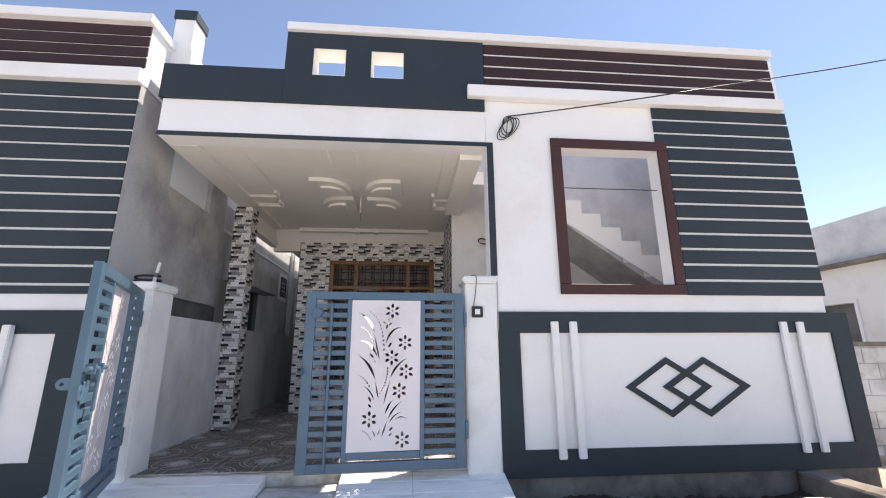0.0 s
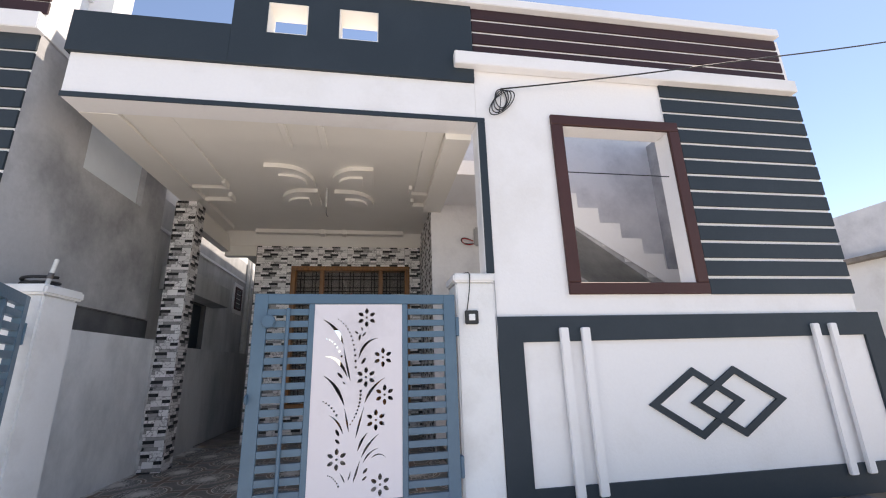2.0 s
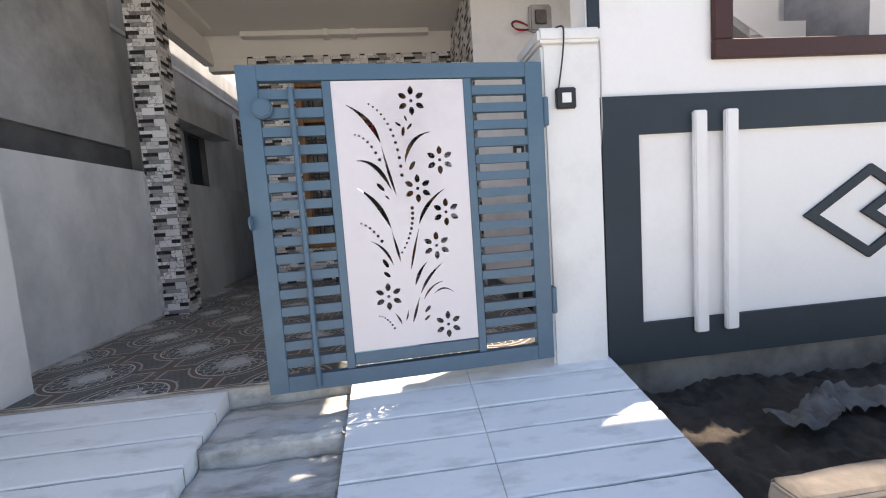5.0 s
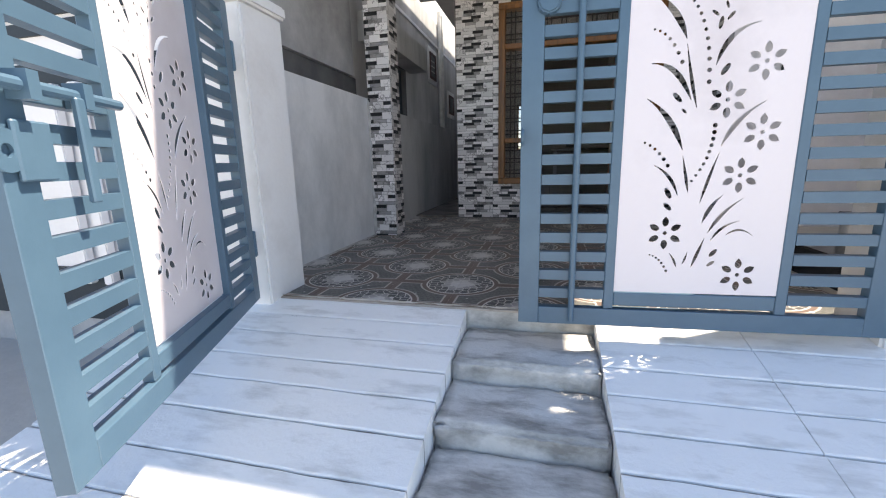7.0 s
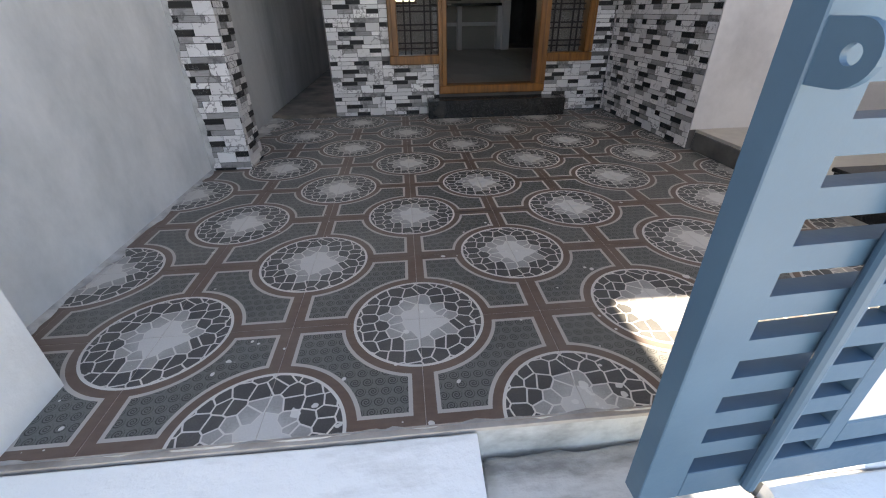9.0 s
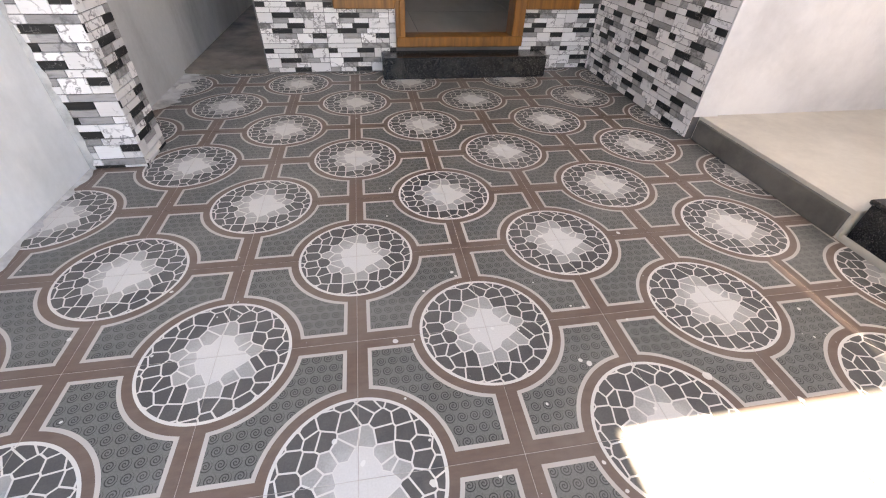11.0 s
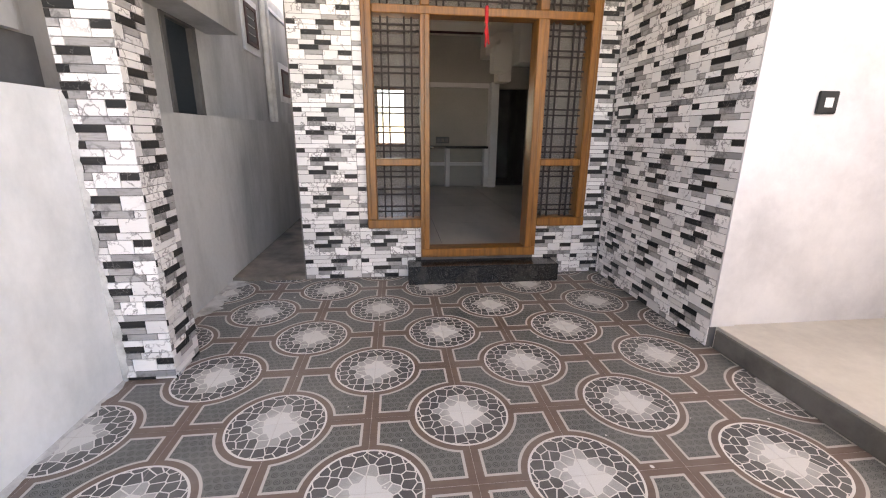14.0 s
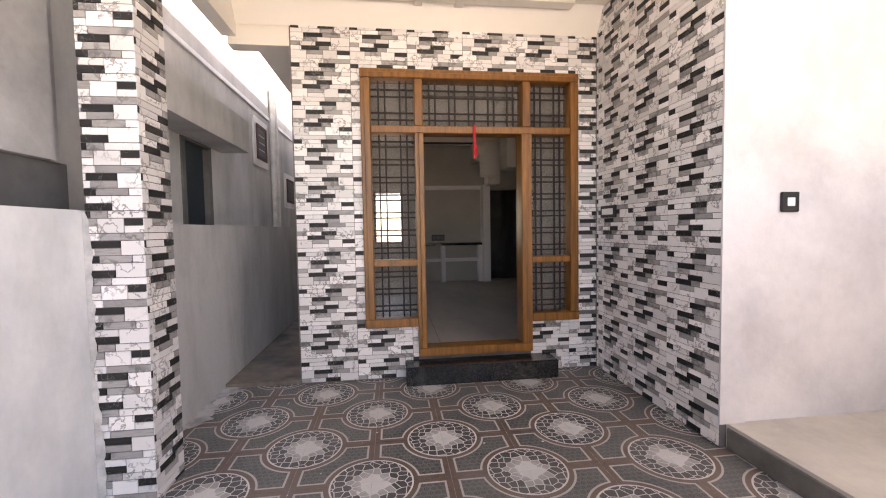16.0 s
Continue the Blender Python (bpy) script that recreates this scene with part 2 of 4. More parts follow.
    dark = mix_node(nt, speck, (0.036, 0.036, 0.037), (0.10, 0.10, 0.10))
    mid = mix_node(nt, speck, (0.24, 0.238, 0.23), (0.42, 0.41, 0.40))
    core = mix_node(nt, speck, (0.52, 0.51, 0.49), (0.66, 0.65, 0.63))
    stone = mix_node(nt, M("LESS_THAN", rc, 0.285), dark, mid)
    stone = mix_node(nt, M("LESS_THAN", rc, 0.175), stone, core)
    glow = M("MULTIPLY", ramp_node(nt, M("ADD", r, M("MULTIPLY", noise_node(nt, 30.0, 5.0, 0.7), 0.25)), 0.36, 0.20), 0.65)
    stone = mix_node(nt, glow, stone, core)
    joint = M("LESS_THAN", seam.outputs["Distance"], 0.052)
    joint = M("MULTIPLY", joint, M("GREATER_THAN", rc, 0.175))
    disc = mix_node(nt, joint, stone, (0.64, 0.62, 0.59))
    ring = M("GREATER_THAN", r, 0.50)
    disc = mix_node(nt, ring, disc, (0.64, 0.62, 0.59))
    col = mix_node(nt, plate, brown, plate_col)
    col = mix_node(nt, edge, col, edge_col)
    col = mix_node(nt, M("LESS_THAN", r, 0.522), col, disc)
    # dust films and paint specks
    dust = M("MULTIPLY", ramp_node(nt, noise_node(nt, 2.3, 7.0, 0.7), 0.45, 0.8), 0.22)
    col = mix_node(nt, dust, col, (0.42, 0.40, 0.37))
    fleck = nt.nodes.new("ShaderNodeTexVoronoi")
    fleck.inputs["Scale"].default_value = 16.0
    nt.links.new(pos, fleck.inputs["Vector"])
    size = M("MULTIPLY", M("POWER", noise_node(nt, 6.0), 4.0), M("MULTIPLY_ADD", ramp_node(nt, sep.outputs[1], 4.8, 4.0), 0.9, 0.9))
    spot = M("LESS_THAN", fleck.outputs["Distance"], M("SUBTRACT", size, 0.022))
    col = mix_node(nt, M("MULTIPLY", spot, 0.85), col, (0.7, 0.69, 0.66))
    nt.links.new(col, b.inputs["Base Color"])
    nt.links.new(M("MULTIPLY_ADD", noise_node(nt, 5.0, 6.0), 0.35, 0.28), b.inputs["Roughness"])
    bump_node(nt, b, speck, 0.12, 0.002)
    return m


FLOOR_TILE = floor_print()


# ---- building helpers ----
ORIGIN = {}


def box(bm, x0, x1, y0, y1, z0, z1, m=None):
    vs = [bm.verts.new((x, y, z)) for x in (x0, x1) for y in (y0, y1) for z in (z0, z1)]
    for f in ((0, 1, 3, 2), (4, 6, 7, 5), (0, 4, 5, 1), (2, 3, 7, 6), (0, 2, 6, 4), (1, 5, 7, 3)):
        bm.faces.new([vs[i] for i in f])
    if m is not None:
        bmesh.ops.transform(bm, matrix=m, verts=vs)
    return bm


def boxes(*rows):
    bm = bmesh.new()
    for row in rows:
        box(bm, *row)
    return bm


def rod(bm, a, b, r, n=10):
    a, b = Vector(a), Vector(b)
    q = (b - a).to_track_quat("Z", "Y").to_matrix().to_4x4()
    bmesh.ops.create_cone(bm, cap_ends=True, segments=n, radius1=r, radius2=r, depth=(b - a).length,
                          matrix=Matrix.Translation((a + b) / 2) @ q)
    return bm


def rods(rows, r, n=10):
    bm = bmesh.new()
    for a, b in rows:
        rod(bm, a, b, r, n)
    return bm


def bevel(bm, w=0.006, seg=2):
    bmesh.ops.bevel(bm, geom=bm.edges[:], offset=w, segments=seg, affect="EDGES", clamp_overlap=True)
    return bm


def part(name, bm, material, parent=None, label=""):
    """Links a bmesh as one mesh object, under a thing or a part if one is given."""
    base = ORIGIN.get(parent.name, Vector()) if parent else Vector()
    if base.length:
        bmesh.ops.translate(bm, vec=-base, verts=bm.verts)
    bmesh.ops.recalc_face_normals(bm, faces=bm.faces)
    me = bpy.data.meshes.new(name)
    bm.to_mesh(me)
    bm.free()
    me.materials.append(material)
    ob = new(name, me)
    if parent:
        ob.parent = parent
        ORIGIN[ob.name] = base
    return tagged(ob, label)


def setting(name, bm, material, label, category):
    return tagged(part(name, bm, material), label, category, kind="structure")


def thing(name, at, label, category, group="", kind=""):
    ob = new(name)
    ob.empty_display_size = 0.1
    ob.location = at
    ORIGIN[ob.name] = Vector(at)
    return tagged(ob, label, category, group, kind)


def wire(name, points, r, material, parent=None):
    """A cable as a swept curve made into a mesh."""
    cu = bpy.data.curves.new(name, "CURVE")
    cu.dimensions, cu.bevel_depth, cu.bevel_resolution, cu.resolution_u = "3D", r, 2, 8
    sp = cu.splines.new("NURBS")
    sp.points.add(len(points) - 1)
    for p, q in zip(sp.points, points):
        p.co = (*q, 1)
    sp.use_endpoint_u, sp.order_u = True, 4
    tmp = bpy.data.objects.new(name, cu)
    scene.collection.objects.link(tmp)
    me = bpy.data.meshes.new_from_object(tmp.evaluated_get(bpy.context.evaluated_depsgraph_get()))
    bpy.data.objects.remove(tmp)
    bm = bmesh.new()
    bm.from_mesh(me)
    bpy.data.meshes.remove(me)
    return part(name, bm, material, parent)


# ---- ground and entrance ----
setting("ground", boxes((-400, 400, -400, 400, -0.9, -0.42)), ROAD, "pale dusty cement street in sun and shade", "ground")
setting("floor", boxes((-2.44, 0.779, 3.979, 7.46, -0.012, -0.0013)), BED, "printed tiles on a pale cement bed across the porch", "floor")
setting("porch_base", boxes((-2.44, 0.83, 3.98, 7.46, -0.41, -0.0125)), STEP, "grey cement base of the porch", "floor")


def wedge(bm, x0, x1, y0, y1, z0, z1, low):
    """A sloping slab from (y0, z0) at its foot to (y1, z1) at its head."""
    vs = [bm.verts.new(p) for x in (x0, x1) for p in ((x, y0, low), (x, y1, low), (x, y1, z1), (x, y0, z0))]
    for f in ((0, 1, 2, 3), (7, 6, 5, 4), (0, 4, 5, 1), (3, 2, 6, 7), (1, 5, 6, 2), (0, 3, 7, 4)):
        bm.faces.new([vs[i] for i in f])
    return bm


def trowelled(x0, x1, y0, y1, z_of, low, seed):
    """One strip of a ramp with slightly wandering edges and an uneven top."""
    bm = bmesh.new()
    n = max(8, int((x1 - x0) / 0.04))
    rows = []
    for i in range(n + 1):
        x = x0 + (x1 - x0) * i / n
        wob = lambda k: noise.fractal(Vector((x * 5.0, seed * 3.7 + k, 0.3)), 0.8, 2.0, 3)
        a, b = y0 + 0.004 * wob(1), y1 + 0.003 * wob(2) - 0.003
        pts = [(a, low), (a, z_of(a) - 0.004), (a + 0.006, z_of(a + 0.006) + 0.001 * wob(3)), ((a + b) / 2, z_of((a + b) / 2) + 0.0025 * wob(4)), (b - 0.005, z_of(b - 0.005) + 0.001 * wob(5)), (b, z_of(b) - 0.004), (b, low)]
        rows.append([bm.verts.new((x, y, z)) for y, z in pts])
    for p, q in zip(rows, rows[1:]):
        for k in range(7):
            bm.faces.new((p[k], q[k], q[(k + 1) % 7], p[(k + 1) % 7]))
    bm.faces.new(rows[0])
    bm.faces.new(rows[-1][::-1])
    return bm


def worn(bm, cuts, depth, scale=7.0):
    """Roughens a block of cement: dents, rubbed edges and an uneven face."""
    bevel(bm, 0.014, 2)
    bmesh.ops.subdivide_edges(bm, edges=[e for e in bm.edges if e.calc_length() > 0.06], cuts=cuts, use_grid_fill=True)
    bm.normal_update()
    for v in bm.verts:
        v.co += v.normal * depth * noise.fractal(v.co * scale, 0.8, 2.0, 4)
    for f in bm.faces:
        f.smooth = True
    return bm


def scored_ramp(name, x0, x1, splits, head, label):
    """A ramp of trowelled strips with shallow scored joints."""
    foot_y, head_y, foot = 2.2, 3.976, -0.40
    slope = (head - foot) / (head_y - foot_y)
    base = setting(name, wedge(bmesh.new(), x0 + 0.002, x1 - 0.002, foot_y, head_y - 0.002, foot - 0.010, head - 0.010, -0.46), SCORE, label, "ramp")
    rng = random.Random(name)
    y = head_y
    while y > foot_y + 0.05:
        low = max(y - rng.uniform(0.15, 0.185), foot_y)
        for a, b in zip([x0] + splits, splits + [x1]):
            k = rng.uniform(-0.0008, 0.0008)
            part("strip", trowelled(a + 0.0015, b - 0.0015, low + 0.005, y, lambda v: foot + slope * (v - foot_y) + k, -0.44, y * 9 + a), RAMP, base)
        y = low
    return base


scored_ramp("ramp_1", -2.62, -1.08, [], -0.005, "pale cement ramp with scored lines")
scored_ramp("ramp_2", -0.46, 0.93, [0.14], -0.02, "pale cement ramp with scored lines")
flight = setting("entrance_steps", boxes((-1.078, -0.462, 2.4, 3.976, -0.45, -0.385)), STEP, "worn grey cement steps between two ramps", "steps")
for y0, y1, z in ((3.60, 3.976, -0.10), (3.28, 3.598, -0.19), (2.95, 3.278, -0.28), (2.6, 2.948, -0.36)):
    part("step", worn(boxes((-1.078, -0.462, y0, y1, -0.384, z)), 14, 0.012), STEP, flight)
setting("stair_platform", boxes((0.78, 4.158, 5.06, 6.05, -0.41, 0.135), (0.80, 4.158, 4.102, 5.058, -0.41, 0.02)), SCREED, "raised grey cement platform beside the porch", "platform")

# added dark strip: the side face's shade is put into its colour
setting("baseboard", bevel(boxes((0.764, 0.7785, 5.07, 6.03, 0.002, 0.118)), 0.003, 1), SHADED_FACE, "dark strip on the platform face, stain and painted shade", "baseboard")

# ---- house front ----
F, FI = 3.93, 4.10
wall = bmesh.new()
for row in ((0.865, 1.662, -0.03, 4.30), (2.727, 4.31, -0.03, 4.30), (1.662, 2.727, -0.03, 1.616), (1.662, 2.727, 3.07, 4.30)):
    box(wall, row[0], row[1], F, FI, row[2], row[3])
setting("wall_front", wall, WHITE, "white painted front wall of the house", "wall")
setting("plinth_front", boxes((0.93, 4.50, F + 0.012, FI, -0.44, -0.032)), CONCRETE, "raw stained cement plinth under the front wall", "plinth")
setting("wall_front_end", boxes((4.312, 4.50, F + 0.002, FI, -0.03, 1.34)), SLATE, "dark painted low wall end beside the house", "wall")
setting("beam_front", boxes((-2.39, 0.863, F, 4.14, 3.06, 3.458)), WHITE, "white painted beam across the porch", "beam")
setting("trim_beam", bevel(boxes((-2.394, 0.937, F - 0.012, F - 0.001, 3.055, 3.10), (0.872, 0.937, F - 0.012, F - 0.001, 1.69, 3.054)), 0.002, 1), SLATE, "dark painted line under the beam", "trim")

parapet = setting("parapet_front", boxes((-2.42, -1.237, F - 0.03, 4.12, 3.46, 3.84)), SLATE, "dark slate-blue roof parapet with two square openings", "parapet")
for x0, x1, z0, z1 in ((-1.235, -0.952, 3.46, 4.30), (-0.615, -0.349, 3.46, 4.30), (-0.004, 0.86, 3.46, 4.30),
                       (-0.952, -0.615, 3.46, 3.79), (-0.349, -0.004, 3.46, 3.79), (-0.952, -0.615, 4.115, 4.30), (-0.349, -0.004, 4.115, 4.30)):
    part("masonry", boxes((x0, x1, F - 0.03, 4.12, z0, z1)), SLATE, parapet)
for x0, x1 in ((-0.952, -0.615), (-0.349, -0.004)):
    # white reveals coloured cream to carry the sun bounced into the opening
    setting("trim_opening", boxes((x0 + 0.001, x1 - 0.001, F - 0.025, 4.115, 3.791, 3.80), (x0 + 0.001, x1 - 0.001, F - 0.025, 4.115, 4.106, 4.114),
                                  (x0 + 0.001, x0 + 0.009, F - 0.025, 4.115, 3.8005, 4.1055), (x1 - 0.009, x1 - 0.001, F - 0.025, 4.115, 3.8005, 4.1055)), CEILING, "lining of the parapet opening, cream tint for bounced sun", "trim")
setting("coping", bevel(boxes((-1.235, 4.27, F - 0.075, 4.16, 4.302, 4.395)), 0.006), WHITE, "white coping along the roof edge", "trim")
setting("ledge", bevel(boxes((0.674, 4.26, F - 0.10, F - 0.002, 3.59, 3.725)), 0.006), WHITE, "white projecting ledge across the front", "trim")


def boards(x_of, z0, z1, n, material, y, label, name, gap=0.027):
    """Dark painted bands with pale grooves between, as one group of trim boards."""
    t = setting(name, boxes((x_of(z1)[0] + 0.002, x_of(z1)[1] - 0.002, y - 0.004, y - 0.001, z0, z1)), WHITE, label, "trim")
    pitch = (z1 - z0) / n
    for k in range(n):
        a, b = z0 + k * pitch + gap / 2, z0 + (k + 1) * pitch - gap / 2
        x0, x1 = x_of(b)
        part("board", bevel(boxes((x0, x1, y - 0.022, y - 0.005, a, b)), 0.003, 1), material, t)


boards(lambda z: (2.725, 4.325) if z > 3.2 else (2.845, 4.325), 1.50, 3.61, 13, SLATE, F, "dark slate-blue boards with white grooves on the front", "trim_boards_1")
boards(lambda z: (0.865, 4.25), 3.73, 4.30, 4, MAROON, F, "dark maroon boards with white grooves under the coping", "trim_boards_2")

win = setting("window_1", bevel(boxes((1.552, 2.835, F - 0.035, F - 0.002, 1.517, 1.614), (1.552, 2.835, F - 0.035, F - 0.002, 3.072, 3.17),
                                      (1.552, 1.66, F - 0.035, F - 0.002, 1.615, 3.071), (2.729, 2.835, F - 0.035, F - 0.002, 1.615, 3.071)), 0.005, 1),
              BROWN_TRIM, "open window hole with a broad maroon surround", "window")

lower = bmesh.new()
for x0, x1, z0, z1 in ((0.925, 4.505, 1.148, 1.345), (0.925, 4.505, -0.085, 0.137), (0.925, 1.126, 0.137, 1.148), (4.305, 4.505, 0.137, 1.148)):
    box(lower, x0, x1, F - 0.022, F - 0.001, z0, z1)
setting("trim_panel", lower, SLATE, "dark painted border round the white lower panel", "trim")
for x in (1.42, 1.60, 3.738, 3.917):
    setting("trim_bar", bevel(boxes((x, x + 0.072, F - 0.055, F - 0.0225, 0.062, 1.252)), 0.006), WHITE, "white upright bar on the lower panel", "trim")


def diamond(cx, cz, hw, hh, w):
    bm = bmesh.new()
    k = w * math.hypot(1 / hw, 1 / hh)
    out = [(cx - hw, cz), (cx, cz + hh), (cx + hw, cz), (cx, cz - hh)]
    inn = [(cx + (x - cx) * (1 - k), cz + (z - cz) * (1 - k)) for x, z in out]
    rings = [[bm.verts.new((x, y, z)) for x, z in pts] for y in (F - 0.018, F - 0.001) for pts in (out, inn)]
    for i in range(4):
        j = (i + 1) % 4
        for a, b in ((0, 1), (2, 3), (0, 2), (1, 3)):
            bm.faces.new((rings[a][i], rings[a][j], rings[b][j], rings[b][i]))
    return bm


emblem = thing("wall_emblem", (2.72, F, 0.65), "two interlocked dark painted diamonds in relief on the panel", "emblem")
part("diamond", diamond(2.53, 0.652, 0.425, 0.268, 0.05), SLATE, emblem)
d2 = diamond(2.905, 0.652, 0.438, 0.268, 0.05)
bmesh.ops.translate(d2, vec=(0, -0.003, 0), verts=d2.verts)
part("diamond", d2, SLATE, emblem)

# ---- porch shell ----
setting("wall_tiled_back", boxes((-1.85, -1.30, 7.46, 7.60, -0.01, 2.90), (0.54, 0.733, 7.46, 7.60, -0.01, 2.90), (-1.30, 0.54, 7.46, 7.60, 2.567, 2.90),
                                 (-1.30, 0.54, 7.46, 7.60, -0.01, 0.188), (-1.30, -0.868, 7.46, 7.60, 0.188, 0.445), (0.122, 0.54, 7.46, 7.60, 0.188, 0.445)),
        GROUT, "porch back wall clad in printed brick tiles", "wall")
setting("wall_tiled_side", boxes((0.735, 0.88, 6.05, 7.60, -0.01, 3.098)), GROUT, "porch side wall clad in printed brick tiles", "wall")
setting("wall_stair", boxes((0.882, 4.30, 6.05, 6.2, -0.01, 5.2)), LIME, "white plastered wall behind the stair", "wall")
setting("wall_corner_trim", boxes((0.7265, 0.88, 6.034, 6.0465, 0.136, 3.098)), LIME, "white plaster edge beside the tiled wall", "trim")
# assumed end wall, greyed so the stair well bounces less light
setting("wall_void_end", boxes((4.16, 4.30, 4.102, 6.048, -0.4, 4.2)), PLASTER, "end wall of the stair well, greyed to cut bounced light", "wall")
setting("roof_slab", boxes((-2.39, 0.863, 4.142, 7.46, 3.17, 3.45), (-1.85, 4.3, 7.462, 12.7, 2.95, 3.45), (0.882, 4.3, 6.202, 7.46, 3.10, 3.45)), CEILING, "flat roof slab over porch and house", "roof")
setting("boundary_wall", boxes((-2.56, -2.44, 4.0, 6.1, -0.41, 1.37)), PUTTY, "pale plastered boundary wall beside the porch", "wall")
setting("boundary_wall_rear", boxes((-2.56, -2.44, 6.102, 13.0, -0.41, 1.32)), GREY_WALL, "grey plastered boundary wall along the side passage", "wall")
setting("wall_house_side", boxes((-1.85, -1.72, 7.602, 13.0, -0.01, 2.95)), GREY_WALL, "pale plastered side wall of the house", "wall")
setting("passage_floor", boxes((-2.44, -1.85, 7.462, 13.0, -0.4, 0.03)), CONCRETE, "bare cement floor of the side passage", "floor")
setting("passage_end", boxes((-2.9, -1.85, 13.0, 13.15, -0.4, 3.2)), PLASTER, "grey plastered wall closing the passage", "wall")
setting("roof_parapet_side", boxes((-2.41, -2.31, 4.14, 7.4, 3.45, 4.2)), WHITE_OLD, "white plastered parapet along the roof side", "parapet")
post = thing("roof_post", (-2.51, 4.45, 3.45), "white square roof post with a dark cap", "post")
part("shaft", boxes((-2.63, -2.42, 4.3, 4.55, 3.45, 4.72)), WHITE, post)
part("cap", bevel(boxes((-2.65, -2.40, 4.28, 4.57, 4.721, 4.84)), 0.006), SLATE, post, "dark painted cap")

setting("beam_passage", boxes((-2.32, -1.852, 7.47, 7.60, 2.74, 3.098)), CEILING, "cream plastered beam over the side passage", "beam")
setting("beam_side", boxes((-2.36, -2.25, 6.268, 7.468, 2.80, 3.054)), CEILING, "cream plastered beam from column to house", "beam")

# loose mortar along the feet of walls
MORTAR = surface("dried_mortar", (0.56, 0.56, 0.56), (0.30, 0.295, 0.29), 0.9, 9, 50, 0.4, 0.7, 0.8)


def smear(name, start, along, across, length, width, rough, seed, label):
    """A thin ragged skirt of dried mortar lying from start, running along one axis and spreading over another."""
    bm = bmesh.new()
    along, across, start = Vector(along), Vector(across), Vector(start)
    up = along.cross(across)
    up = up if (up.z > 0.5 or up.y < -0.5 or up.x > 0.5) else -up
    n = int(length / 0.02)
    last = None
    for i in range(n + 1):
        p = start + along * (length * i / n)
        w = width * max(0.15, 0.55 + rough * noise.fractal(Vector((i * 0.13, seed, 0.5)), 0.8, 2.0, 4))
        row = [bm.verts.new(p + up * 0.012), bm.verts.new(p + across * w * 0.6 + up * 0.007), bm.verts.new(p + across * w + up * 0.001)]
        if last:
            for k in range(2):
                bm.faces.new((last[k], row[k], row[k + 1], last[k + 1])).smooth = True
        last = row
    return setting(name, bm, MORTAR, label, "mortar")


smear("mortar_passage", (-2.439, 6.27, 0.001), (0, 1, 0), (1, 0, 0), 1.18, 0.13, 1.0, 2.3, "ragged dried mortar at the foot of the passage wall")
smear("mortar_boundary", (-2.439, 4.25, 0.001), (0, 1, 0), (1, 0, 0), 1.75, 0.035, 0.9, 5.1, "dried mortar crumbs at the foot of the boundary wall")
smear("mortar_sill", (-2.44, 3.984, 0.001), (1, 0, 0), (0, 1, 0), 3.0, 0.014, 1.6, 8.7, "pale dried mortar along the edge of the porch floor")
smear("mortar_column", (-2.4385, 6.003, 0.002), (0, 0, 1), (1, 0, 0), 1.36, 0.03, 1.0, 3.3, "pale mortar smear where the column meets the wall")

# moulded ceiling
C = 3.11
setting("ceiling", boxes((-2.39, 0.86, 4.142, 7.46, C, 3.168)), CEILING, "cream moulded plaster porch ceiling", "ceiling")
mould = boxes((-2.39, -2.10, 4.142, 7.1, C - 0.055, C - 0.001), (0.62, 0.86, 4.142, 6.04, C - 0.11, C - 0.001))
slope = [mould.verts.new((x, y, z)) for x in (-2.39, 0.733) for y, z in ((7.335, C - 0.002), (7.458, C - 0.002), (7.458, 2.892))]
for f in ((0, 1, 2), (5, 4, 3), (0, 2, 5, 3), (0, 3, 4, 1), (1, 4, 5, 2)):
    mould.faces.new([slope[i] for i in f])
setting("ceiling_border", mould, CEILING, "cream plaster border round the ceiling", "ceiling")


def moulding(name, *rows):
    return setting(name, bevel(boxes(*[(x0, x1, y0, y1, C - d, C - 0.0005) for x0, x1, y0, y1, d in rows]), 0.004, 1), CEILING, "raised cream plaster moulding on the ceiling", "moulding")


for row in ((-2.098, -1.71, 4.144, 5.56, 0.03), (0.45, 0.618, 4.144, 5.56, 0.03), (-1.7095, 0.4495, 4.144, 4.53, 0.03)):
    moulding("ceiling_step", row)
moulding("ceiling_frame", (-1.83, 0.43, 7.22, 7.325, 0.06))
for x in (-0.865, -0.535):
    moulding("ceiling_rib", (x, x + 0.06, 4.15, 4.56, 0.05))
    moulding("ceiling_rib", (x, x + 0.07, 7.19, 7.345, 0.08))
for sx in (-1, 1):
    cx = -0.655
    for off, ya in ((1.06, 5.59), (1.11, 5.98)):
        x = cx + sx * off
        moulding("ceiling_corner", (min(x, x + sx * 0.42), max(x, x + sx * 0.42), ya, ya + 0.06, 0.055), (x - 0.02, x + 0.02, ya - 0.16, ya - 0.001, 0.055))


def petal(cx, cy, w, h, sx, sy, d, name):
    """A leaf-shaped plate with one corner rounded away."""
    bm = bmesh.new()
    pts = [(0, 0), (w, 0)] + [(w * 0.35 + w * 0.65 * math.cos(a), h * 0.2 + h * 0.8 * math.sin(a)) for a in [i * math.pi / 16 for i in range(9)]] + [(0, h)]
    lo = [bm.verts.new((cx + sx * (p[0] - w / 2), cy + sy * (p[1] - h / 2), C - d)) for p in pts]
    hi = [bm.verts.new((v.co.x, v.co.y, C - 0.0005)) for v in lo]
    bm.faces.new(lo)
    for i in range(len(lo)):
        j = (i + 1) % len(lo)
        bm.faces.new((lo[i], lo[j], hi[j], hi[i]))
    return setting(name, bm, CEILING, "leaf-shaped cream plaster plate on the ceiling", "moulding")


